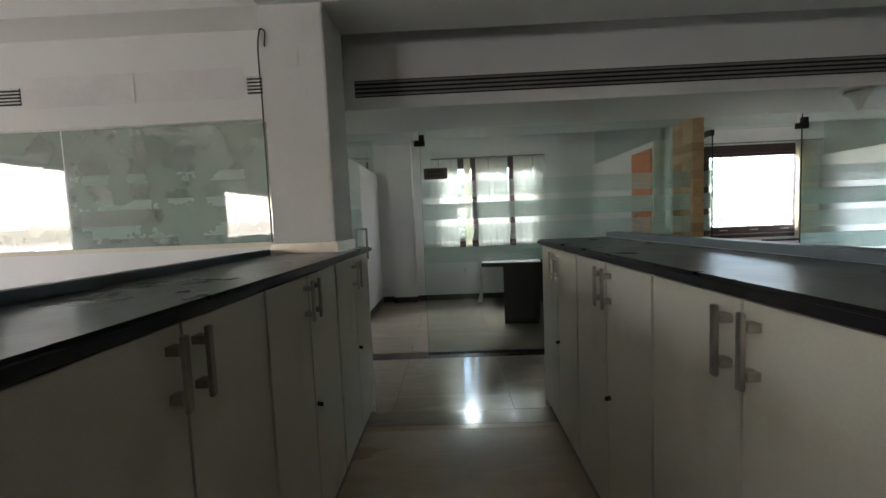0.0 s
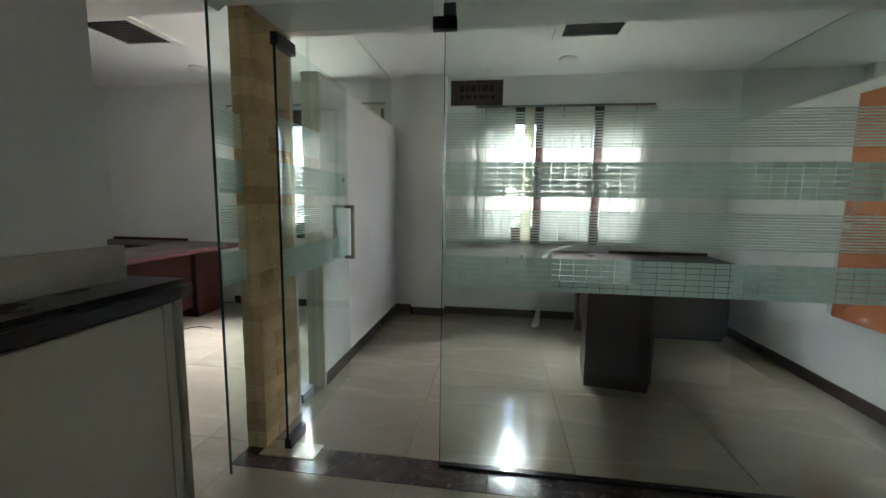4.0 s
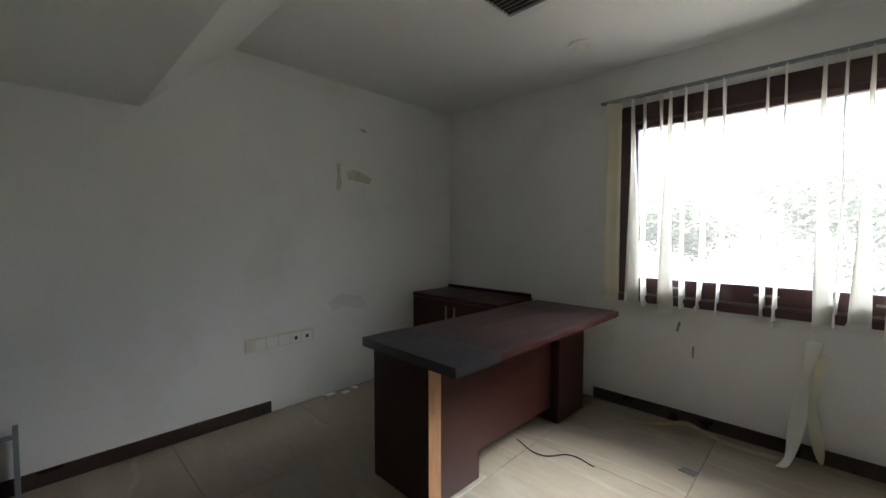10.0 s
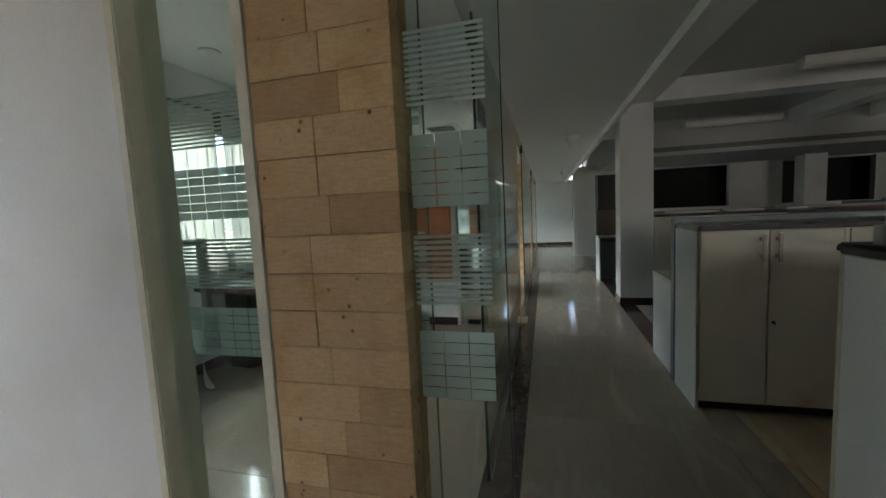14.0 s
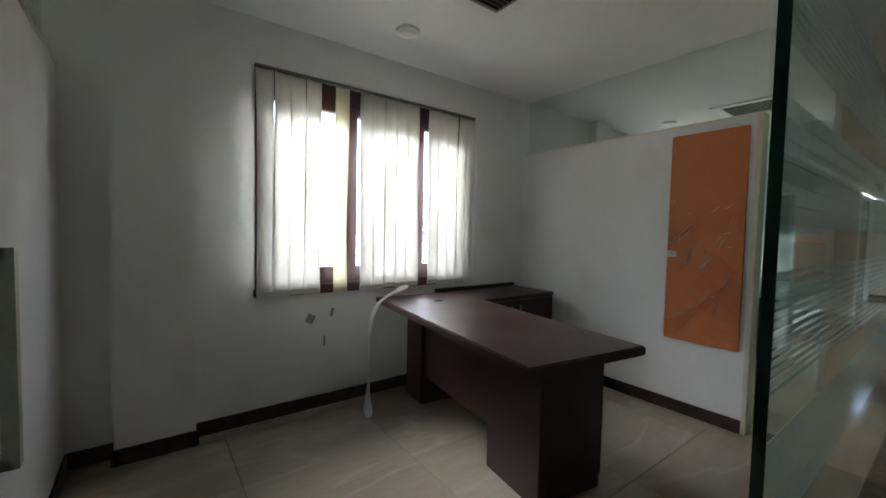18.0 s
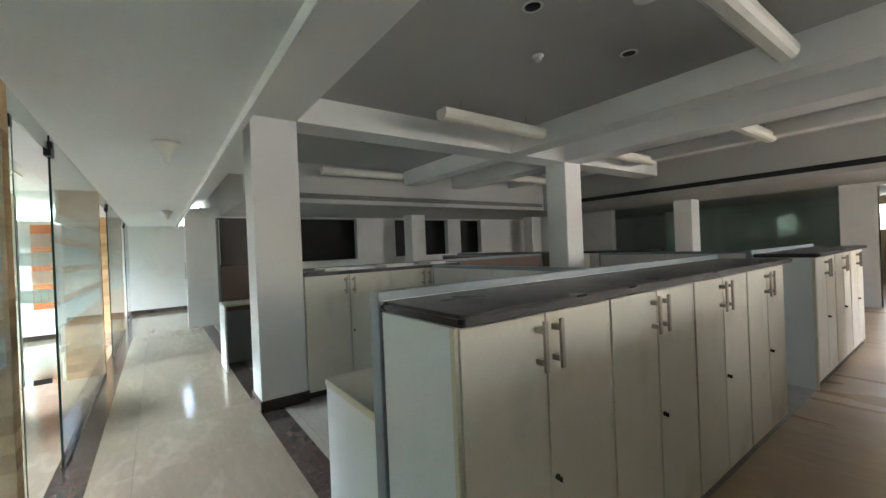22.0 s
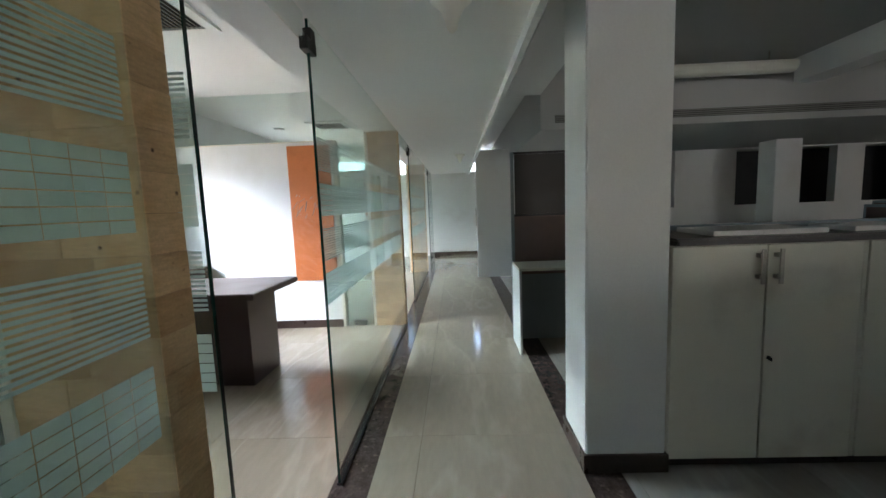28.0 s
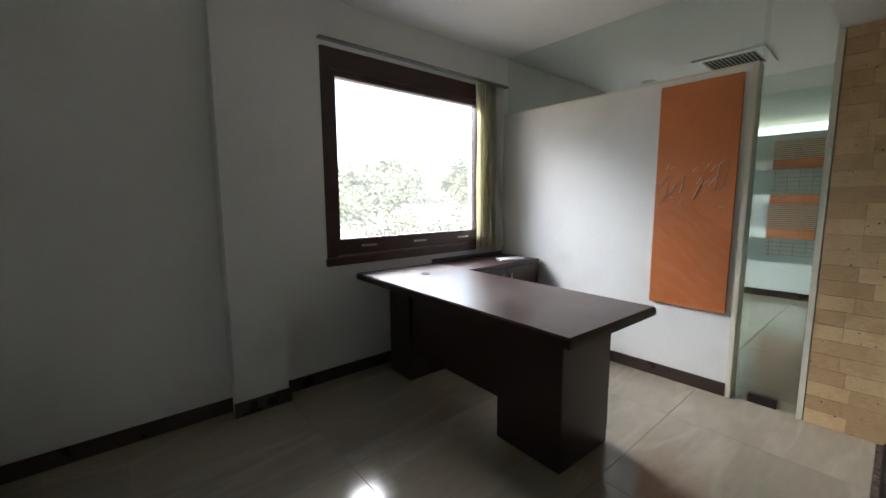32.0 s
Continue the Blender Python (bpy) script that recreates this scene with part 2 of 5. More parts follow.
M_STEEL = mat("brushed_steel", (0.42, 0.38, 0.33), 0.34, 0.1, 20, 200, 0.05, 1.0)
M_DARKM = mat("dark_metal", (0.030, 0.028, 0.027), 0.35, 0.1, 20, 200, 0.05, 0.6)
M_GREY = mat("grey_frame", (0.20, 0.24, 0.27), 0.4, 0.06, 5, 120, 0.05)
M_GREYP = mat("grey_panel", (0.19, 0.21, 0.21), 0.5, 0.06, 3, 120, 0.05)
M_FABRIC = mat("brown_screen_fabric", (0.15, 0.10, 0.085), 0.9, 0.1, 6, 220, 0.3)
M_FABW = mat("pale_screen_fabric", (0.58, 0.55, 0.52), 0.9, 0.05, 4, 220, 0.25)
M_WOOD = mat("dark_red_wood", (0.020, 0.010, 0.009), 0.32, 0.10, 2, 30, 0.02, spec=0.25, stretch=(5, 1, 5))
M_WOODD = mat("dark_brown_wood", (0.036, 0.017, 0.015), 0.34, 0.06, 2, 60, 0.0)
M_WOODV = mat("dark_red_wood_upright", (0.026, 0.010, 0.009), 0.38, 0.10, 2, 30, 0.02, spec=0.22, stretch=(5, 5, 1))
M_WOODR = mat("red_wood_veneer", (0.045, 0.014, 0.011), 0.38, 0.10, 2, 30, 0.02, spec=0.22, stretch=(5, 5, 1))
M_BARE = mat("bare_plywood", (0.46, 0.24, 0.12), 0.7, 0.2, 5, 60, 0.2, stretch=(8, 8, 1))
M_FRAME = mat("dark_window_wood", (0.042, 0.017, 0.016), 0.35, 0.25, 5, 60, 0.1)
M_BRICK = mat_stone("tan_stone", (0.57, 0.39, 0.21), (0.45, 0.25, 0.105), 0.16)
M_MORTAR = mat("mortar", (0.34, 0.22, 0.12), 0.9, 0.15, 12, 80, 0.3)
M_POST = mat("cream_post_paint", (0.66, 0.62, 0.50), 0.5, 0.06, 4, 90, 0.08)
M_ORANGE = mat("orange_board", (0.60, 0.19, 0.06), 0.65, 0.07, 2.5, 120, 0.1, stain=((0.50, 0.14, 0.04), 3))
M_BLUE = mat("pale_blue_paint", (0.52, 0.60, 0.60), 0.5, 0.04, 1.5, 90, 0.05)
M_BLACKP = mat("black_paint", (0.012, 0.012, 0.014), 0.4, 0.15, 6, 90, 0.1)
M_PLATE = mat("brown_name_plate", (0.060, 0.042, 0.036), 0.3, 0.1, 8, 90, 0.05)
M_WHITEP = mat("white_plastic", (0.74, 0.74, 0.71), 0.35, 0.03, 5, 100, 0.03)
M_GRILLE = mat("grey_grille", (0.24, 0.235, 0.21), 0.5, 0.1, 10, 100, 0.1)
# near-black put in for the shade inside recesses, grilles and gaps
M_DARK = mat("hollow_shade_black", (0.012, 0.012, 0.012), 0.7, 0.1, 3, 50, 0.0)
M_PATCH = mat("bare_plaster", (0.50, 0.47, 0.42), 0.9, 0.15, 14, 90, 0.4)
M_STAIN = mat("damp_stained_paint", (0.66, 0.645, 0.61), 0.8, 0.06, 9, 90, 0.2)
M_PAPER = mat("taped_paper", (0.72, 0.70, 0.69), 0.5, 0.04, 5, 60, 0.2)
M_TUBE = mat("opal_plastic", (0.72, 0.70, 0.62), 0.35, 0.03, 5, 60, 0.0)
M_GLASS = mat_glass("clear_glass", (0.92, 0.965, 0.945))
# pale haze put into this glass for its washed, reflecting look
M_HAZE = mat_sheer("hazed_glass", (0.60, 0.68, 0.60), 0.62, 0.5, 0.10)
# white haze put into the panes for the glare of the outdoors
M_PANE = mat_sheer("hazed_window_glass", (0.80, 0.81, 0.80), 0.93, 0.5)
M_EDGE = mat("glass_edge", (0.010, 0.040, 0.032), 0.12, 0.05, 5, 50, 0.0)
M_FILM = mat_sheer("frosted_film", (0.70, 0.83, 0.79), 0.24, 0.48)
M_CURT = mat_sheer("cream_blind_fabric", (0.84, 0.83, 0.78), 0.05, 0.31)
M_CURTY = mat_sheer("yellowed_blind_fabric", (0.82, 0.79, 0.64), 0.04, 0.46)
M_RAG = mat("soiled_blind_fabric", (0.30, 0.26, 0.17), 0.9, 0.15, 8, 150, 0.2)
M_WRAP = mat_glass("clear_plastic_wrap", (0.93, 0.90, 0.88), 0.06)
M_LEAF = mat("foliage", (0.065, 0.085, 0.05), 0.6, 0.3, 2, 20, 0.0)
# milky white that puts the wrap's glints into the colour of its creases
M_FOLD = mat_sheer("glint_white_crease", (0.88, 0.86, 0.82), 0.35, 0.3)
M_BARK = mat("bark", (0.12, 0.10, 0.08), 0.9, 0.2, 8, 40, 0.3)
M_GROUND = mat("dusty_ground", (0.22, 0.20, 0.16), 0.95, 0.2, 0.05, 1.0, 0.0)


# ---- mesh helpers ----
def bm_box(bm, a, b):
    m = Matrix.LocRotScale([(p + q) / 2 for p, q in zip(a, b)], None, [abs(q - p) for p, q in zip(a, b)])
    return bmesh.ops.create_cube(bm, size=1, matrix=m)["verts"]


def bm_cyl(bm, r, a, b, seg=16, r2=None):
    a, b = Vector(a), Vector(b)
    d = b - a
    m = Matrix.Translation((a + b) / 2) @ d.to_track_quat('Z', 'Y').to_matrix().to_4x4()
    return bmesh.ops.create_cone(bm, cap_ends=True, segments=seg, radius1=r, radius2=r if r2 is None else r2, depth=d.length, matrix=m)["verts"]


def part(name, bm, material, parent=None, label="", bevel=0.0, smooth=False):
    """Links a bmesh as one mesh object under a thing or a part."""
    if bevel:
        bmesh.ops.bevel(bm, geom=bm.edges[:], offset=bevel, segments=2, affect='EDGES', clamp_overlap=True)
    me = bpy.data.meshes.new(name)
    bm.to_mesh(me)
    bm.free()
    if smooth:
        me.polygons.foreach_set("use_smooth", [True] * len(me.polygons))
    me.materials.append(material)
    ob = new(name, me)
    ob.parent = parent
    if label:
        tagged(ob, label)
    return ob


def box(name, a, b, material, parent=None, label="", bevel=0.0):
    bm = bmesh.new()
    bm_box(bm, a, b)
    return part(name, bm, material, parent, label, bevel)


def rod(name, r, a, b, material, parent=None, label="", seg=16, r2=None):
    bm = bmesh.new()
    bm_cyl(bm, r, a, b, seg, r2)
    return part(name, bm, material, parent, label, smooth=False)


def lathe(name, prof, material, parent=None, label="", seg=24, at=(0, 0, 0)):
    """A turned shape from (radius, height) pairs."""
    bm = bmesh.new()
    rings = []
    for r, h in prof:
        rings.append([bm.verts.new((at[0] + r * math.cos(2 * math.pi * i / seg), at[1] + r * math.sin(2 * math.pi * i / seg), at[2] + h)) for i in range(seg)])
    for p, q in zip(rings, rings[1:]):
        for i in range(seg):
            bm.faces.new((p[i], p[(i + 1) % seg], q[(i + 1) % seg], q[i]))
    bm.faces.new(rings[0][::-1])
    bm.faces.new(rings[-1])
    return part(name, bm, material, parent, label, smooth=True)


def prism(name, outline, axis, lo, hi, material, parent=None, label="", bevel=0.0):
    """An outline of (u, v) pairs drawn out along one axis."""
    bm = bmesh.new()
    put = {'x': lambda u, v, w: (w, u, v), 'y': lambda u, v, w: (u, w, v), 'z': lambda u, v, w: (u, v, w)}[axis]
    p, q = [bm.verts.new(put(u, v, lo)) for u, v in outline], [bm.verts.new(put(u, v, hi)) for u, v in outline]
    bm.faces.new(p[::-1])
    bm.faces.new(q)
    for i in range(len(p)):
        j = (i + 1) % len(p)
        bm.faces.new((p[i], p[j], q[j], q[i]))
    bmesh.ops.recalc_face_normals(bm, faces=bm.faces[:])
    return part(name, bm, material, parent, label, bevel)


def thing(name, label, category, group="", at=None):
    ob = new(name)
    if at is not None:
        ob.matrix_basis = at
    return tagged(ob, label, category, group)


def structure(ob, label="", category=""):
    return tagged(ob, label, category, kind="structure")


# ---- plan ----
YB, YG = 6.53, 3.985           # window wall, glass fronts
XW = -4.45                    # end wall of the corner office
XP = (-1.0, 2.44, 5.90, 9.36) # west faces of the partitions
PT = 0.10
YH = 2.80                     # half wall of the corner office, inner face
ZC, ZL = 2.52, 2.08           # office ceiling, corridor ceiling
ZT = 2.0                      # top of the solid partitions
ZBEAM, ZHALL = 2.42, 2.66
YE = 3.03                     # hall edge of the corridor ceiling
YP0, YP1, YS1 = 3.98, 4.30, 4.62  # stone pillar, glass strip
XHE, YHS = 8.6, -6.0   # hall walls, east and south
CX, CY = (-0.74, 3.48, 7.66), (2.45, -1.62, -5.7)
CW, CD = 0.34, 0.37
WIN = [(-2.70, -1.03), (-0.02, 1.66), (4.13, 5.66), (7.4, 8.9), (10.2, 11.6)]
WZ = (0.80, 2.22)

# ---- floor ----
structure(box("floor", (XHW - 0.2, -10.2, -0.12), (12.4, 6.8, -0.012), M_GROUT), "cream and grey marble tile floor", "floor")
floor_ob = bpy.data.objects["floor"]
TILE = 0.80


def tile_mesh(w, d, material):
    bm = bmesh.new()
    bm_box(bm, (0, 0, -0.012), (w, d, 0))
    bmesh.ops.bevel(bm, geom=[e for e in bm.edges if all(v.co.z > -0.001 for v in e.verts)], offset=0.0012, segments=1, affect='EDGES')
    me = bpy.data.meshes.new("tile")
    bm.to_mesh(me)
    bm.free()
    me.materials.append(material)
    return me


def lay(x0, y0, x1, y1, step_x, step_y, material):
    cache = {}
    y = y0
    while y < y1 - 0.01:
        x = x0
        while x < x1 - 0.01:
            w, d = min(step_x, x1 - x) - 0.0013, min(step_y, y1 - y) - 0.0013
            k = (round(w, 3), round(d, 3))
            if k not in cache:
                cache[k] = tile_mesh(w, d, material)
            ob = new("tile", cache[k])
            ob.location, ob.parent = (x, y, 0), floor_ob
            x += step_x
        y += step_y


# ---- window wall ----
bm = bmesh.new()
xs = [XW - 0.2] + [v for w in WIN for v in w] + [12.4]
for i in range(0, len(xs), 2):
    bm_box(bm, (xs[i], YB, 0), (xs[i + 1], YB + 0.22, 3))
for a, b in WIN:
    bm_box(bm, (a, YB, 0), (b, YB + 0.22, WZ[0]))
    bm_box(bm, (a, YB, WZ[1]), (b, YB + 0.22, 3))
structure(part("wall_north", bm, M_WALL), "white painted window wall with scuffs", "wall")
structure(box("wall_west", (XW - 0.2, YH - 0.1, 0), (XW, YB, 3), M_WALL), "white plaster wall with damaged patches", "wall")

# ---- half wall with glass over it ----
HX1 = -0.76
structure(box("wall_half", (XW, YH - 0.1, 0), (HX1, YH, 1.14), M_WALL), "white half-height wall under glass", "wall")
structure(box("trim_sill", (XW, YH - 0.115, 1.14), (HX1, YH + 0.015, 1.165), M_POST, bevel=0.004), "painted sill of the half wall", "trim")
structure(box("wall_bulkhead", (XHW, YH - 0.1, 1.90), (HX1, YH, 3), M_WALL), "white bulkhead over the glass", "wall")
for i, (a, b) in enumerate(((XW, -3.35), (-3.35, -2.15), (-2.15, HX1))):
    g = structure(box(f"window_{i + 4}", (a + 0.003, YH - 0.058, 1.165), (b - 0.003, YH - 0.046, 1.90), M_HAZE), "fixed glass with added haze over the half wall", "window")
    bm = bmesh.new()
    for z0, z1 in ((1.22, 1.30), (1.40, 1.46), (1.56, 1.62)):
        bm_box(bm, (a + 0.01, YH - 0.0462, z0), (b - 0.01, YH - 0.0452, z1))
    part("frosted_band", bm, M_FILM, g, "frosted film stripes")
    part("edge_line", (lambda q: (bm_box(q, (b - 0.003, YH - 0.060, 1.165), (b + 0.003, YH - 0.044, 1.90)), q)[1])(bmesh.new()), M_LAMW, g)

# ---- ceilings ----
structure(box("ceiling_offices", (XP[0], YP1 + 0.02, ZC), (12.4, YB, 3), M_CEIL), "white flat office ceiling", "ceiling")
structure(prism("ceiling_corner", [(YH, 2.03), (3.92, 2.03), (4.43, ZC), (YB, ZC), (YB, 3), (YH, 3)], 'x', XW, XP[0] - 0.001, M_CEIL), "white ceiling with sloped drop soffit", "ceiling")
structure(prism("ceiling_corridor", [(YE + 0.03, ZL), (YP1 + 0.02, ZL), (YP1 + 0.02, 3), (YE + 0.03, 3)], 'x', XP[0], 12.4, M_CEIL), "white low corridor ceiling", "ceiling")
structure(box("trim_bulkhead", (XP[0] + 0.24, YE, 2.02), (12.4, YE + 0.03, 3), M_CEIL), "white bulkhead edge along the corridor", "trim")
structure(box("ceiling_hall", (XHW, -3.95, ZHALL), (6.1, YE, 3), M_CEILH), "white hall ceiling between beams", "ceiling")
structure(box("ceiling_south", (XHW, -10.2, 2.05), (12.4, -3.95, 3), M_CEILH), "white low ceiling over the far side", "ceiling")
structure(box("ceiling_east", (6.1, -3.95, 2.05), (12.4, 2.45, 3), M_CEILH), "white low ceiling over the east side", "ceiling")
structure(box("ceiling_link", (6.1, 2.45, ZHALL), (12.4, YE, 3), M_CEIL), "white ceiling beside the corridor", "ceiling")

# ---- hall walls ----
structure(box("wall_hall_east", (XHE, 1.5, 0), (XHE + 0.15, YE, 2.2), M_WALL), "white far hall wall", "wall")
bm = bmesh.new()
EAST_OPEN = ((-4.18, -3.42), (-2.98, -1.34), (-0.33, 1.5))
edge = YHS
for a, b in EAST_OPEN:
    bm_box(bm, (XHE, edge, 0), (XHE + 0.15, a, 2.1))
    bm_box(bm, (XHE, a, 0), (XHE + 0.15, b, 1.10))
    bm_box(bm, (XHE, a, 2.03), (XHE + 0.15, b, 2.1))
    edge = b
structure(part("wall_hall_openings", bm, M_WALL), "white hall wall round dark openings", "wall")
# flat dark sheet in place of the shade beyond the openings
structure(box("backdrop_dark_room", (XHE + 0.6, -5.0, 0), (XHE + 0.7, 1.95, 2.1), M_DARK), "near-black sheet standing in for the unlit room", "wall")
bm = bmesh.new()
for a, b in (((XHW, YHS - 0.15, 0), (-1.35, YHS, 2.1)), ((-0.42, YHS - 0.15, 2.0), (1.0, YHS, 2.1)), ((-1.35, YHS - 0.15, 0), (-0.42, YHS, 2.1)), ((1.0, YHS - 0.15, 0), (1.45, YHS, 2.1)), ((1.45, YHS - 0.15, 0), (5.6, YHS, 0.95)), ((5.6, YHS - 0.15, 0), (XHE, YHS, 2.1))):
    bm_box(bm, a, b)
structure(part("wall_south", bm, M_WALL), "white wall at the far side of the hall", "wall")
structure(box("window_7", (1.45, YHS - 0.08, 0.95), (5.6, YHS - 0.07, 2.05), M_GLASS), "green tinted glass of the far rooms", "window")
structure(box("wall_far_room", (1.0, -9.0, 0), (5.6, -8.85, 2.1), mat("green_room_paint", (0.34, 0.44, 0.38), 0.7, 0.05, 1, 60, 0.1)), "green painted wall of the far room", "wall")
structure(box("wall_passage_west", (-0.62, -10.2, 0), (-0.42, YHS - 0.15, 2.1), M_WALL), "white passage wall", "wall")
bm = bmesh.new()
for a, b in (((-0.42, -10.19, 0), (0.50, -10.05, 2.1)), ((0.50, -10.19, 0), (0.96, -10.05, 1.28)), ((0.50, -10.19, 1.85), (0.96, -10.05, 2.1)), ((0.96, -10.19, 0), (1.0, -10.05, 2.1))):
    bm_box(bm, a, b)
structure(part("wall_passage_end", bm, mat("tan_passage_stone", (0.45, 0.31, 0.20), 0.8, 0.15, 4, 60, 0.2)), "tan stone wall at the end of the passage", "wall")
# west wall with the hall's daylight windows
WW = [(-5.6, -3.0), (0.22, 1.28)]
bm = bmesh.new()
ys = [-10.2] + [v for w in WW for v in w] + [YH - 0.1]
for i in range(0, len(ys), 2):
    bm_box(bm, (XHW - 0.2, ys[i], 0), (XHW, ys[i + 1], 3))
for a, b in WW:
    bm_box(bm, (XHW - 0.2, a, 0), (XHW, b, 0.92))
    bm_box(bm, (XHW - 0.2, a, 2.12), (XHW, b, 3))
structure(part("wall_hall_west", bm, M_WALL), "white hall wall with daylight windows", "wall")
for i, (a, b) in enumerate(WW):
    w = structure(new(f"window_{i + 10}"), "dark framed window of the hall", "window")
    for y0, y1, z0, z1 in ((a, b, 0.92, 0.98), (a, b, 2.06, 2.12), (a, a + 0.06, 0.98, 2.06), (b - 0.06, b, 0.98, 2.06)):
        box("frame", (XHW - 0.10, y0, z0), (XHW - 0.04, y1, z1), M_FRAME, w)
structure(box("wall_east_end", (11.8, 2.5, 0), (12.0, YB, 2.1), M_WALL), "white end wall of the corridor", "wall")
structure(box("wall_east_block", (9.3, 2.1, 0), (12.4, 2.86, 2.1), M_WALL), "white wall block beside the corridor", "wall")
structure(box("wall_close_east", (12.3, -10.2, 0), (12.4, 2.5, 3), M_WALL), "white wall closing the hall", "wall")
structure(box("wall_close_south", (XHW - 0.2, -10.3, 0), (12.4, -10.2, 3), M_WALL), "white wall closing the far rooms", "wall")
structure(box("baseboard_end", (11.785, 2.87, 0), (11.8, YG, 0.09), M_SKIRT), "dark skirting", "baseboard")
structure(box("baseboard_block", (9.285, 2.1, 0), (9.3, 2.86, 0.09), M_SKIRT), "dark skirting", "baseboard")

# ---- bulkheads with slot grilles ----
def slot_grille(name, x0, x1, y0, y1, z0, z1, along):
    """A long recessed bar grille on a bulkhead face."""
    g = thing(name, "long dark linear air grille with thin bars", "air grille", "linear grilles")
    if along == 'x':
        box("backing", (x0, y0, z0), (x1, y0 + 0.004, z1), M_DARK, g)
    else:
        box("backing", (x0, y0, z0), (x0 + 0.004, y1, z1), M_DARK, g)
    n = 4
    for k in range(n):
        z = z0 + (z1 - z0) * (k + 0.5) / n
        if along == 'x':
            box("slat", (x0, y0 - 0.008, z - 0.006), (x1, y0 - 0.001, z + 0.006), M_GRILLE, g)
        else:
            box("slat", (x0 - 0.008, y0, z - 0.006), (x0 - 0.001, y1, z + 0.006), M_GRILLE, g)
    return g


slot_grille("air_grille", -0.38, 9.2, YE - 0.005, 0, 2.10, 2.21, 'x')
slot_grille("air_grille", 6.094, 0, -3.9, 2.3, 2.12, 2.20, 'y')
bm = bmesh.new()
bm_box(bm, (-1.2, -3.949, 2.12), (6.0, -3.945, 2.20))
bm_box(bm, (-3.0, -3.949, 2.12), (-1.9, -3.945, 2.20))
bm_box(bm, (-4.4, -3.949, 2.12), (-3.2, -3.945, 2.20))
g = thing("air_grille", "long dark linear air grille on the far bulkhead", "air grille", "linear grilles")
part("backing", bm, M_DARK, g)

# ---- columns and beams ----
for cx in CX:
    for cy in CY:
        if (cx, cy) == (CX[2], CY[0]):
            continue
        z0 = 1.105 if (cx, cy) in ((CX[0], CY[0]), (CX[0], CY[1])) else 0.0
        col = structure(box("column", (cx, cy, z0), (cx + CW, cy + CD, ZBEAM if cy > -4 else 2.05), M_WALL, bevel=0.006), "square white painted column", "column")
        if z0 == 0:
            box("skirting", (cx - 0.012, cy - 0.012, 0), (cx + CW + 0.012, cy + CD + 0.012, 0.09), M_SKIRT, col)
        else:
            box("skirting", (cx - 0.012, cy - 0.012, z0), (cx + CW + 0.012, cy + CD + 0.012, z0 + 0.055), M_STEEL, col, "brushed steel foot band")
for cx in CX[:2]:
    structure(box("beam", (cx, -3.95, ZBEAM), (cx + CW, CY[0], ZHALL + 0.001), M_CEIL), "white ceiling beam", "beam")
for cy in CY[:2]:
    structure(box("beam", (XHW, cy, ZBEAM - 0.001), (6.1, cy + CD, ZHALL + 0.001), M_CEIL), "white ceiling beam", "beam")
structure(box("beam", (CX[0] + CW, -0.44, ZBEAM - 0.0005), (6.1, -0.17, ZHALL + 0.001), M_CEIL), "white ceiling beam", "beam")
structure(box("beam", (XHW, -3.0, ZBEAM + 0.08), (6.1, -2.8, ZHALL + 0.001), M_CEIL), "slim white ceiling beam", "beam")

# ---- piers on the window wall ----
for x1, pw in ((-0.345, 0.36), (3.80, 0.30)):
    p = structure(box("pier", (x1 - pw, YB - 0.10, 0), (x1, YB, ZC), M_WALL, bevel=0.004), "white pier on the window wall", "wall")
    box("skirting", (x1 - pw - 0.012, YB - 0.112, 0), (x1 + 0.012, YB - 0.10, 0.085), M_SKIRT, p)

# ---- skirting ----
def skirt(a, b):
    structure(box("baseboard", a, b, M_SKIRT, bevel=0.002), "dark brown skirting", "baseboard")


skirt((XW, YH, 0), (-1.35, YH + 0.012, 0.085))
skirt((XW, 3.25, 0), (XW + 0.012, 4.63, 0.085))
skirt((-2.88, YB - 0.012, 0), (XP[0], YB, 0.085))
for i in range(3):
    x0, x1 = XP[i] + PT, XP[i + 1]
    skirt((x0, YB - 0.0125, 0), (x1, YB - 0.0005, 0.085))
    skirt((x0, YS1 + 0.05, 0), (x0 + 0.012, YB - 0.013, 0.085))
    skirt((x1 - 0.012, YS1 + 0.05, 0), (x1, YB - 0.013, 0.085))
skirt((XP[0] - 0.012, YS1 + 0.05, 0), (XP[0], YB - 0.013, 0.085))

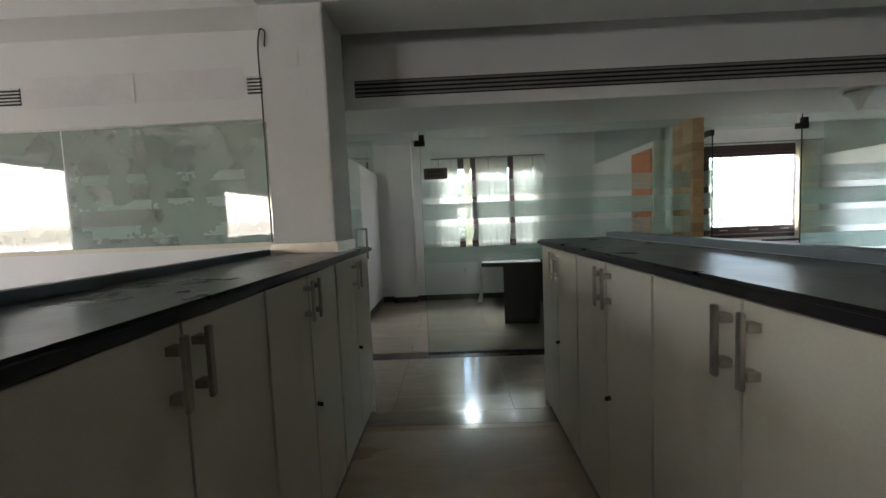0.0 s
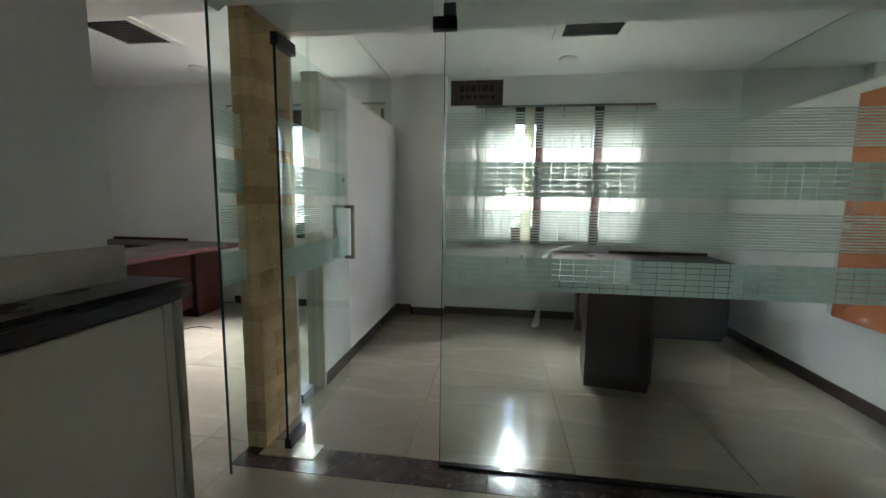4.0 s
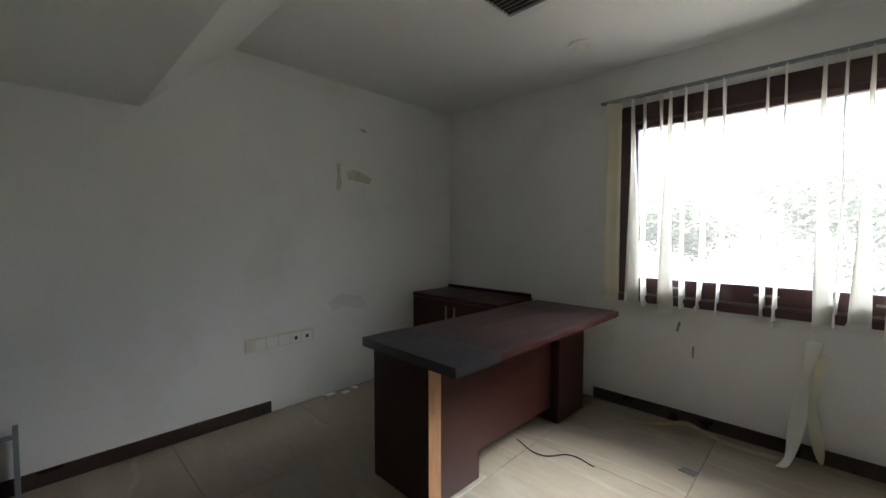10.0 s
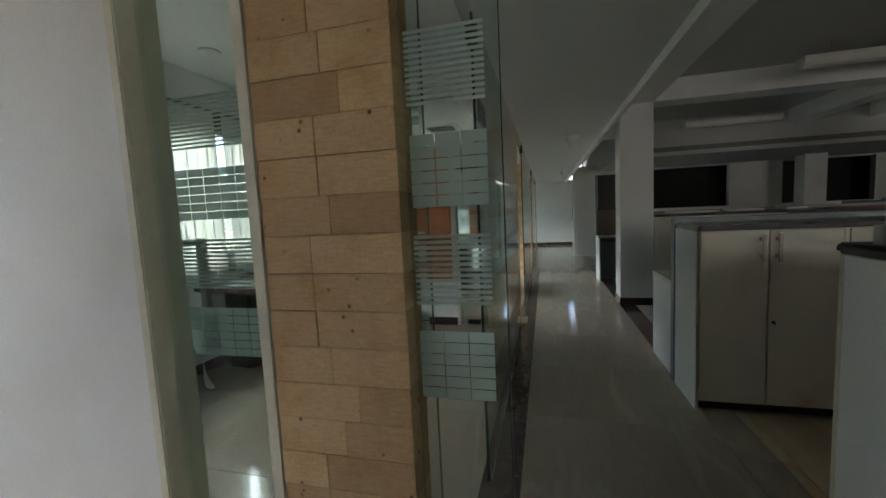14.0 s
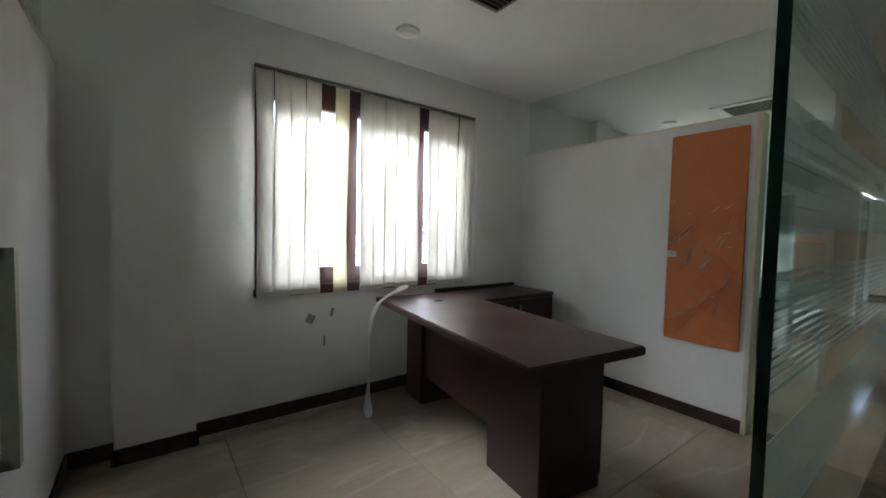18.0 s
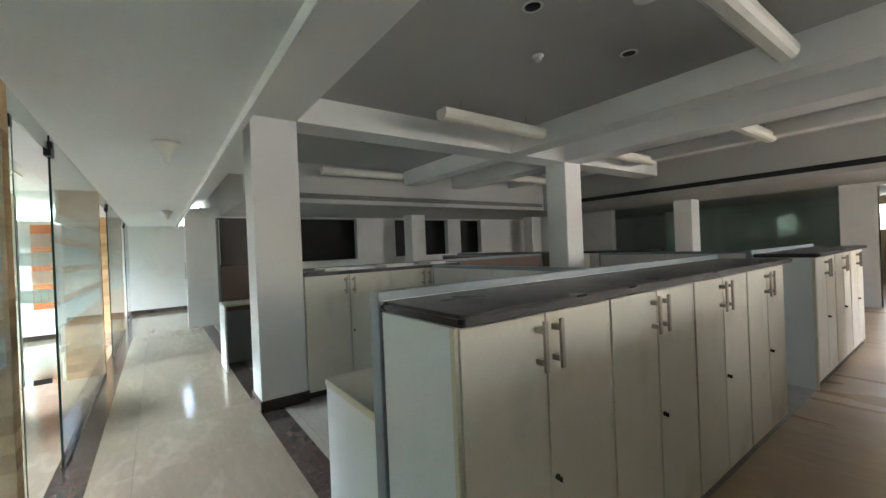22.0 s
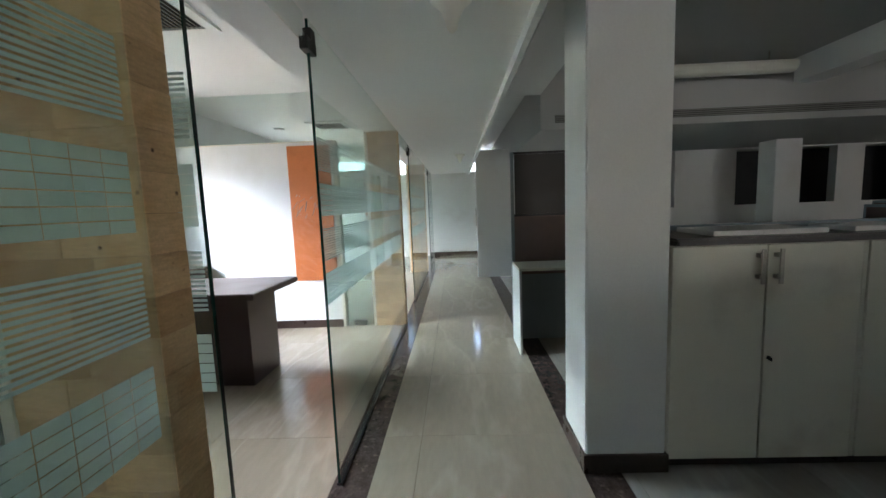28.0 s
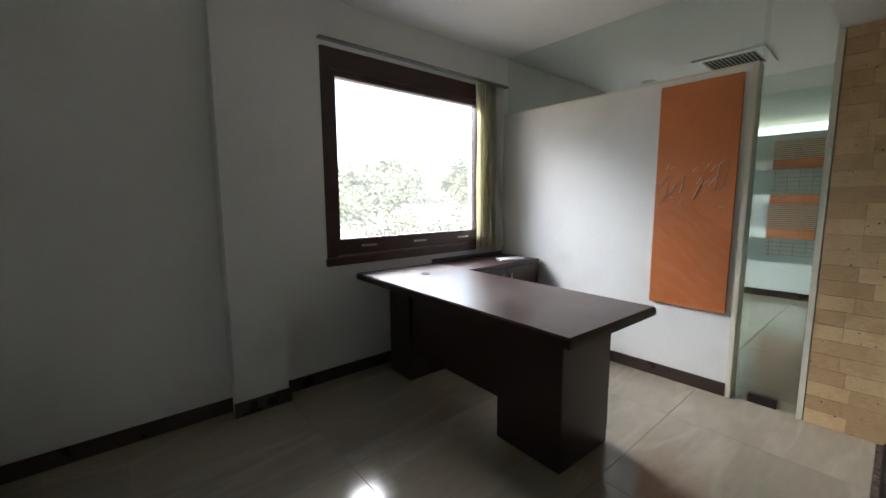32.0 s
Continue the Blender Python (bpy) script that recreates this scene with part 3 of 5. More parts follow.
# ---- partitions, posts, glass strips, stone pillars ----
for i, x in enumerate(XP):
    w = structure(box(f"wall_partition_{i + 1}", (x, YS1 + 0.05, 0), (x + PT, YB, ZT), M_WALL), "white painted office partition", "wall")
    box("fanlight", (x + 0.044, YS1, ZT + 0.012), (x + 0.056, YB, ZC), M_GLASS, w, "clear glass over the partition")
    box("cap", (x - 0.004, YS1 + 0.05, ZT), (x + PT + 0.004, YB, ZT + 0.012), M_POST, w)
    box("post", (x - 0.008, YS1 + 0.02, 0), (x + PT + 0.008, YS1 + 0.05, ZT + 0.012), M_POST, w, "cream painted end post", bevel=0.004)
    box("strip_pane", (x + 0.044, YP1 + 0.03, 0), (x + 0.056, YS1 + 0.02, ZC - 0.02), M_GLASS, w, "narrow clear glass strip")
    box("thin_post", (x - 0.004, YP1 + 0.004, 0), (x + PT + 0.004, YP1 + 0.03, ZL + 0.1), M_POST, w)
    box("floor_lock", (x + 0.03, YS1 - 0.20, 0), (x + 0.07, YS1 - 0.06, 0.055), M_DARKM, w, "dark metal patch fitting")

BANDS = [(1.465, 1.615, "lines"), (1.262, 1.41, "grid"), (1.06, 1.21, "lines"), (0.858, 1.005, "grid")]


def film_bands(parent, x0, y0, x1, y1, off):
    """Frosted film on a pane between two plan points: fine line bands and scored solid bands."""
    d = Vector((x1 - x0, y1 - y0, 0))
    ln = d.length
    ang = math.atan2(d.y, d.x)
    m = Matrix.Translation((x0, y0, 0)) @ Matrix.Rotation(ang, 4, 'Z')
    for z0, z1, kind in BANDS:
        bm = bmesh.new()
        if kind == "lines":
            n = 13
            for k in range(n):
                z = z0 + (z1 - z0) * k / n
                bm_box(bm, (0.01, off, z), (ln - 0.01, off + 0.001, z + (z1 - z0) / n * 0.56))
        else:
            n = 6
            for k in range(n):
                z = z0 + (z1 - z0) * k / n
                cols = max(1, round((ln - 0.02) / 0.056))
                w = (ln - 0.02) / cols
                for c in range(cols):
                    bm_box(bm, (0.01 + c * w, off, z), (0.01 + (c + 1) * w - 0.0024, off + 0.001, z + (z1 - z0) / n - 0.0024))
        bmesh.ops.transform(bm, matrix=m, verts=bm.verts[:])
        part("frosted_band", bm, M_FILM, parent, "frosted film " + ("stripes" if kind == "lines" else "band"))


def pane(name, x0, y0, x1, y1, z0, z1, parent, thick=0.011, ends=(0, 1)):
    """An upright pane with dark green polished edges."""
    d = Vector((x1 - x0, y1 - y0, 0))
    ln, ang = d.length, math.atan2(d.y, d.x)
    m = Matrix.Translation((x0, y0, 0)) @ Matrix.Rotation(ang, 4, 'Z')
    bm = bmesh.new()
    bm_box(bm, (0.002, -thick / 2, z0), (ln - 0.002, thick / 2, z1))
    bmesh.ops.transform(bm, matrix=m, verts=bm.verts[:])
    ob = part(name, bm, M_GLASS, parent)
    bm = bmesh.new()
    for u in [(0.0, ln - 0.002)[e] for e in ends]:
        bm_box(bm, (u, -thick / 2 - 0.0005, z0), (u + 0.002, thick / 2 + 0.0005, z1))
    bmesh.ops.transform(bm, matrix=m, verts=bm.verts[:])
    part("pane_edge", bm, M_EDGE, parent, "dark green polished edge")
    return ob


def patch(parent, at, ang, w, h, name="patch_fitting"):
    bm = bmesh.new()
    bm_box(bm, (0, -0.018, 0), (w, 0.018, h))
    bmesh.ops.transform(bm, matrix=Matrix.Translation(at) @ Matrix.Rotation(ang, 4, 'Z'), verts=bm.verts[:])
    return part(name, bm, M_DARKM, parent, "dark metal patch fitting", bevel=0.002)


FIXED = ((-0.03, XP[1] - 0.002), (3.41, XP[2] - 0.002), (6.87, XP[3] - 0.002), (10.36, 11.79))
for i, (x0, x1) in enumerate(FIXED):
    g = structure(new(f"window_front_{i + 1}"), "clear glass office front with frosted bands", "glass wall")
    pane("pane", x0, YG, x1, YG, 0.012, ZL - 0.004, g, ends=(0,))
    film_bands(g, x0, YG, x1, YG, 0.0065)
    patch(g, (x0 - 0.05, YG, ZL - 0.14), 0, 0.10, 0.05)
    patch(g, (x0 - 0.005, YG, ZL - 0.14), 0, 0.05, 0.10)
    box("overpanel", (x0 - 0.88, YG - 0.006, ZL - 0.115), (x0 - 0.052, YG + 0.006, ZL - 0.004), M_GLASS, g, "clear glass over the door")
    box("floor_channel", (x0, YG - 0.012, 0.0), (x1, YG + 0.012, 0.012), M_DARKM, g)
# fin between the corner office and the next
g = structure(new("window_fin"), "narrow glass fin with frosted bands", "glass wall")
pane("pane", XP[0] + 0.05, 3.78, XP[0] + 0.05, YP0, 0.0, ZL - 0.004, g, ends=(0,))
film_bands(g, XP[0] + 0.05, 3.80, XP[0] + 0.05, YP0, 0.0065)

film_bands(bpy.data.objects["window_6"], -1.02, YH - 0.0525, -0.88, YH - 0.0525, 0.0085)

# ---- doors ----
def glass_door(name, hinge, free, label, lines_label="frosted film stripes"):
    """A frameless glass door between two plan points, hinge first."""
    d = thing(name, label, "door", "glass office doors")
    (x0, y0), (x1, y1) = hinge, free
    ang = math.atan2(y1 - y0, x1 - x0)
    ln = math.hypot(x1 - x0, y1 - y0)
    rot = Matrix.Translation((x0, y0, 0)) @ Matrix.Rotation(ang, 4, 'Z')
    pane("pane", x0, y0, x1, y1, 0.012, ZL - 0.125, d, ends=(0,))
    film_bands(d, x0, y0, x1, y1, 0.0065)
    patch(d, (x0, y0, 0.0), ang, 0.16, 0.055, "bottom_patch")
    patch(d, (x0, y0, ZL - 0.165), ang, 0.16, 0.055, "top_patch")
    u = ln - 0.07
    bm = bmesh.new()
    for s in (-1, 1):
        bm_box(bm, (u - 0.011, s * 0.008, 0.855), (u + 0.011, s * 0.062, 0.875))
        bm_box(bm, (u - 0.011, s * 0.008, 1.185), (u + 0.011, s * 0.062, 1.205))
        bm_box(bm, (u - 0.011, s * 0.052, 0.855), (u + 0.011, s * 0.072, 1.205))
    bmesh.ops.transform(bm, matrix=rot, verts=bm.verts[:])
    part("handle", bm, M_STEEL, d, "square steel pull handle")
    return d, rot, ln


def plate(parent, rot, u0, z0, u1, z1, off, name="name_plate", material=None, text_rows=2):
    bm = bmesh.new()
    bm_box(bm, (u0, off, z0), (u1, off + 0.006, z1))
    bmesh.ops.transform(bm, matrix=rot, verts=bm.verts[:])
    p = part(name, bm, material or M_PLATE, parent, "dark brown name plate with worn lettering")
    bm = bmesh.new()
    for k in range(text_rows):
        zc = z1 - (z1 - z0) * (k + 1) / (text_rows + 1)
        h = (z1 - z0) * (0.13 if k == 0 else 0.07)
        u = u0 + (u1 - u0) * 0.18
        rnd = random.Random(7 + k)
        while u < u1 - (u1 - u0) * 0.2:
            w = (u1 - u0) * rnd.uniform(0.05, 0.14)
            bm_box(bm, (u, off - 0.001, zc - h), (u + w, off + 0.007, zc + h))
            u += w + (u1 - u0) * 0.03
    bmesh.ops.transform(bm, matrix=rot, verts=bm.verts[:])
    part("lettering", bm, M_DARKM, p)
    return p


d1, r1, l1 = glass_door("door_1", (-0.82, 2.93), (-1.69, 2.935), "open glass office door with frosted bands")
plate(d1, r1, l1 - 0.27, 1.455, l1 - 0.03, 1.535, 0.007)
plate(d1, r1, l1 - 0.075, 1.32, l1 - 0.035, 1.415, 0.007, "push_sign", M_WHITEP, 1)
d2, r2, l2 = glass_door("door_2", (-0.79, YG), (-0.79, YG + 0.84), "open glass door with frosted bands")
plate(d2, r2, l2 - 0.075, 1.32, l2 - 0.035, 1.415, 0.007, "push_sign", M_WHITEP, 1)
d3, r3, l3 = glass_door("door_3", (2.62, YG), (2.635, YG + 0.87), "open glass door with frosted bands")
plate(d3, r3, l3 - 0.075, 1.32, l3 - 0.035, 1.415, 0.007, "push_sign", M_WHITEP, 1)
d4, r4, l4 = glass_door("door_4", (XP[2] + PT + 0.06, YG), (XP[2] + PT + 0.06, YG + 0.80), "open glass door of a far office")
d5, r5, l5 = glass_door("door_5", (10.40, 2.93), (9.53, 2.93), "open glass door at the corridor end")
for i, (x0, x1) in enumerate(FIXED[:1]):
    front = bpy.data.objects[f"window_front_{i + 1}"]
    plate(front, Matrix.Translation((x0, YG, 0)), 0.03, 1.635, 0.245, 1.735, -0.014)
for x in (FIXED[0][0] - 0.86, FIXED[1][0] - 0.84):
    f = thing("floor_spring", "steel floor spring plate below a glass door", "floor spring", "floor springs")
    box("plate", (x - 0.02, YG - 0.06, 0.0), (x + 0.26, YG + 0.06, 0.006), M_STEEL, f, bevel=0.002)

# ---- stone pillars ----
COURSE = 0.081
for i, x in enumerate(XP):
    rnd = random.Random(31 + i)
    core = structure(box(f"wall_stone_pillar_{i + 1}", (x + 0.006, YP0 + 0.006, 0), (x + PT - 0.006, YP1 - 0.002, ZL), M_MORTAR), "tan stone clad pillar", "pillar")
    z = 0.0
    while z < ZL - 0.005:
        h = min(COURSE, ZL - z)
        cut = YP0 + (YP1 - YP0) * rnd.choice((0.36, 0.48, 0.55, 0.64))
        for y0, y1 in ((YP0, cut), (cut, YP1)):
            bm = bmesh.new()
            e = rnd.uniform(0.0, 0.003)
            bm_box(bm, (x - e, y0 + (0.0006 if y0 > YP0 else 0), z + 0.0006), (x + PT + e, y1 - 0.0006, z + h - 0.0006))
            part("stone", bm, M_BRICK, core, bevel=0.0008)
        z += h

# ---- windows ----
def window_unit(i, x0, x1, mullions, vents=True):
    w = structure(new(f"window_{i}"), "dark stained wooden window", "window")
    z0, z1 = WZ
    y0, y1 = YB - 0.012, YB + 0.075
    t = 0.075
    box("head", (x0, y0, z1 - 0.13), (x1, y1, z1), M_FRAME, w, bevel=0.006)
    box("sill", (x0 - 0.01, y0 - 0.02, z0), (x1 + 0.01, y1, z0 + 0.055), M_FRAME, w, bevel=0.006)
    box("jamb", (x0, y0, z0 + 0.055), (x0 + t, y1, z1 - 0.13), M_FRAME, w, bevel=0.006)
    box("jamb", (x1 - t, y0, z0 + 0.055), (x1, y1, z1 - 0.13), M_FRAME, w, bevel=0.006)
    box("sash_rail", (x0 + t, y0 + 0.02, z0 + 0.057), (x1 - t, y1, z0 + 0.175), M_FRAME, w, bevel=0.008)
    box("sash_rail", (x0 + t, y0 + 0.02, z1 - 0.17), (x1 - t, y1, z1 - 0.13), M_FRAME, w, bevel=0.006)
    for s, u in ((1, x0 + t), (-1, x1 - t)):
        box("sash_stile", (min(u, u + s * 0.035), y0 + 0.02, z0 + 0.175), (max(u, u + s * 0.035), y1, z1 - 0.17), M_FRAME, w, bevel=0.006)
    for u in mullions:
        box("mullion", (u - 0.04, y0 + 0.01, z0 + 0.055), (u + 0.04, y1, z1 - 0.13), M_FRAME, w, bevel=0.005)
    p = box("pane", (x0 + t + 0.03, YB + 0.04, z0 + 0.17), (x1 - t - 0.03, YB + 0.046, z1 - 0.165), M_PANE, w)
    p.visible_shadow = False
    n = 3
    for k in range(n):
        u = x0 + (x1 - x0) * (k + 0.7) / (n + 0.3)
        box("latch", (u - 0.06, y0 + 0.005, z0 + 0.115), (u + 0.06, y0 + 0.02, z0 + 0.128), M_STEEL, w)
    bm = bmesh.new()
    for z in (z0 + 0.062, z0 + 0.068):
        bm_box(bm, (x0 + t, y0 - 0.004, z), (x1 - t, y0, z + 0.002))
    part("bead", bm, M_STEEL, w)
    return w


window_unit(1, WIN[0][0], WIN[0][1], ())
window_unit(2, WIN[1][0], WIN[1][1], (0.62, 1.2))
window_unit(3, WIN[2][0], WIN[2][1], ())
# two windows out of view, added to bring daylight to the corridor's far end
window_unit(8, WIN[3][0], WIN[3][1], ())
window_unit(9, WIN[4][0], WIN[4][1], ())


def slat_mesh(bm, x, y, z0, z1, w, twist_top, twist_bot, sway=0.0, seed=0, w_top=None):
    """One vertical blind slat: a thin curved ribbon turned about its own axis."""
    rnd = random.Random(seed)
    n, c = 12, 4
    ph = rnd.uniform(0, 6.28)
    grid = []
    for k in range(n + 1):
        f = k / n
        a = radians(twist_top + (twist_bot - twist_top) * f + 6 * math.sin(3 * f * 3.14 + ph))
        z = z1 + (z0 - z1) * f
        cx = x + sway * f * f + 0.006 * math.sin(5 * f + ph)
        ww = (w_top or w) + (w - (w_top or w)) * f
        row = []
        for j in range(c + 1):
            u = (j / c - 0.5) * ww
            bow = 0.010 * (1 - (2 * j / c - 1) ** 2)
            row.append(bm.verts.new((cx + u * math.cos(a) - bow * math.sin(a), y + u * math.sin(a) + bow * math.cos(a), z)))
        grid.append(row)
    for k in range(n):
        for j in range(c):
            bm.faces.new((grid[k][j], grid[k][j + 1], grid[k + 1][j + 1], grid[k + 1][j]))


def blind(label, x0, x1, y, ztop, slats):
    b = thing("vertical_blind", label, "blind", "window blinds")
    box("head_rail", (x0, y - 0.02, ztop), (x1, y + 0.02, ztop + 0.016), M_GREYP, b, "grey aluminium head rail", bevel=0.003)
    for k, (u, w, tt, tb, z0, sway, wt, m) in enumerate(slats):
        bm = bmesh.new()
        slat_mesh(bm, u, y, z0, ztop, w, tt, tb, sway, k, wt)
        s = part("slat", bm, m, b, smooth=True)
        sol = s.modifiers.new("thickness", 'SOLIDIFY')
        sol.thickness = 0.0012
        bm = bmesh.new()
        a = radians(tb)
        bm_box(bm, (-w / 2 * 0.96, -0.003, 0.0), (w / 2 * 0.96, 0.003, 0.032))
        bmesh.ops.transform(bm, matrix=Matrix.Translation((u + sway, y, z0 - 0.006)) @ Matrix.Rotation(a, 4, 'Z'), verts=bm.verts[:])
        part("weight", bm, M_CURT if m is M_CURT else M_CURTY, s)
    return b


# corner office: tired slats, mostly turned edge-on
rnd = random.Random(5)
S = []
for k, u in enumerate((-2.60, -2.53, -2.42, -2.37, -2.28, -2.16, -2.06, -1.86, -1.78, -1.62, -1.53, -1.44, -1.34)):
    thin = k not in (0, 3, 9, 11)
    S.append((u, 0.10, 88 if thin else 70, 84 if thin else 25, 0.775 + rnd.uniform(-0.02, 0.03), rnd.uniform(-0.03, 0.03), 0.06 if thin else 0.03, M_CURT))
for k, u in enumerate((-1.27, -1.22, -1.17, -1.11)):
    S.append((u, 0.105, 35, 20, 0.76 + 0.01 * k, -0.05 + 0.02 * k, 0.09, M_CURTY if k % 2 else M_CURT))
S.append((-1.07, 0.10, 60, 30, 0.80, -0.10, 0.05, M_CURTY))
S.append((-2.74, 0.11, 20, 15, 0.80, 0.0, 0.10, M_CURTY))
blind("cream vertical blind with bent slats turned open", -2.83, -1.0, YB - 0.06, 2.255, S)
# middle office: closed
S = []
rnd = random.Random(8)
u = 0.02
while u < 1.66:
    gap = any(abs(u - c) < 0.042 for c in (0.37, 0.62, 1.19))
    if not gap:
        S.append((u, 0.100, rnd.uniform(-6, 6), rnd.uniform(-8, 8), 0.815 + 0.012 * rnd.random(), 0.0, None, M_CURTY if abs(u - 0.47) < 0.05 else M_CURT))
    u += 0.096
blind("cream vertical blind drawn nearly shut", -0.04, 1.68, YB - 0.10, 2.19, S)
# third office: slats drawn to one side
S = [(5.52 + 0.042 * k, 0.105, 14 + 9 * (k % 3), 20 + 10 * (k % 2), 0.79 + 0.006 * (k % 3), 0.012 * (k % 2), None, M_CURTY if k < 6 else M_CURT) for k in range(8)]
blind("yellowed vertical blind stacked at the side", 4.10, 5.88, YB - 0.06, 2.235, S)

# loose strips of blind that hang or lie on the floor
def ribbon(name, pts, w, label, material, cat="blind strip"):
    t = thing(name, label, cat)
    bm = bmesh.new()
    rows = []
    for k, (x, y, z, a) in enumerate(pts):
        wk = w * (0.62 + 0.38 * math.sin(k * 1.9 + 1.2))
        dx, dy = math.cos(radians(a)) * wk / 2, math.sin(radians(a)) * wk / 2
        rows.append([bm.verts.new((x + s * dx, y + s * dy, z + (0.006 if s == 0 else 0))) for s in (-1, 0, 1)])
    for p, q in zip(rows, rows[1:]):
        for j in range(2):
            bm.faces.new((p[j], p[j + 1], q[j + 1], q[j]))
    o = part("strip", bm, material, t, smooth=True)
    sub = o.modifiers.new("smooth", 'SUBSURF')
    sub.levels = sub.render_levels = 2
    sol = o.modifiers.new("thickness", 'SOLIDIFY')
    sol.thickness = 0.0015
    return t


ribbon("blind_strip", [(-1.62, 6.49, 0.70, 5), (-1.63, 6.48, 0.60, 30), (-1.67, 6.46, 0.47, -35), (-1.66, 6.45, 0.33, 20), (-1.69, 6.42, 0.16, -25), (-1.70, 6.38, 0.03, 10), (-1.74, 6.30, 0.006, 20)], 0.10, "torn cream blind strip hanging to the floor", M_CURT)
ribbon("blind_strip", [(-1.585, 6.495, 0.62, -15), (-1.60, 6.485, 0.50, 40), (-1.625, 6.47, 0.36, -20), (-1.61, 6.46, 0.22, 35), (-1.59, 6.45, 0.12, -30), (-1.575, 6.44, 0.03, 10)], 0.085, "torn yellowed blind strip caught behind another strip", M_CURTY)
ribbon("blind_strip", [(-1.72, 6.40, 0.008, 80), (-1.95, 6.38, 0.008, 70), (-2.12, 6.40, 0.03, 85), (-2.22, 6.42, 0.075, 90), (-2.34, 6.36, 0.012, 80), (-2.55, 6.29, 0.006, 70)], 0.09, "crumpled brownish blind strip lying on the marble floor", M_RAG)
ribbon("blind_strip", [(0.98, 6.36, 0.83, -20), (0.88, 6.30, 0.80, -20), (0.74, 6.27, 0.77, -10), (0.66, 6.26, 0.70, 30), (0.65, 6.30, 0.5, 60), (0.69, 6.32, 0.3, 20), (0.64, 6.29, 0.12, 50), (0.63, 6.25, 0.01, 15), (0.60, 6.16, 0.006, 10)], 0.10, "torn cream blind strip draped over the desk corner", M_CURT)
for k, (x, z, w, h, a) in enumerate(((0.33, 0.625, 0.055, 0.06, 25), (0.482, 0.655, 0.02, 0.06, 10), (0.427, 0.46, 0.012, 0.07, 0))):
    s = thing("tape_scrap", "small dark scrap of tape on the wall", "tape", "tape scraps")
    bm = bmesh.new()
    bm_box(bm, (-w / 2, -0.002, -h / 2), (w / 2, 0, h / 2))
    bmesh.ops.transform(bm, matrix=Matrix.Translation((x, YB - 0.0005, z)) @ Matrix.Rotation(radians(a), 4, 'Y'), verts=bm.verts[:])
    part("scrap", bm, M_GREYP, s)
for k, (x, z, w, h, a) in enumerate(((-2.30, 0.66, 0.014, 0.07, 12), (-2.21, 0.50, 0.010, 0.08, 0), (-1.16, 0.72, 0.07, 0.03, 35))):
    s = thing("tape_scrap", "small dark scrap of tape on the wall", "tape", "tape scraps")
    bm = bmesh.new()
    bm_box(bm, (-w / 2, -0.002, -h / 2), (w / 2, 0, h / 2))
    bmesh.ops.transform(bm, matrix=Matrix.Translation((x, YB - 0.0005, z)) @ Matrix.Rotation(radians(a), 4, 'Y'), verts=bm.verts[:])
    part("scrap", bm, M_GREYP, s)
for k, (x, y, w, d, h) in enumerate(((-4.41, 5.02, 0.05, 0.10, 0.018), (-4.38, 5.16, 0.04, 0.07, 0.012), (-4.42, 5.28, 0.05, 0.05, 0.010))):
    pd = thing("plaster_crumb", "broken white plaster crumb below the wall", "rubble", "plaster crumbs")
    prism("crumb", [(x, y), (x + w, y + 0.2 * d), (x + 0.8 * w, y + d), (x + 0.1 * w, y + 0.8 * d)], 'z', 0.0, h, M_PAPER, pd, bevel=0.002)
litter = thing("litter_scrap", "small grey scrap on the office floor", "litter")
prism("scrap", [(-2.14, 5.90), (-2.06, 5.89), (-2.05, 5.94), (-2.12, 5.955)], 'z', 0.0, 0.003, M_PLATE, litter)

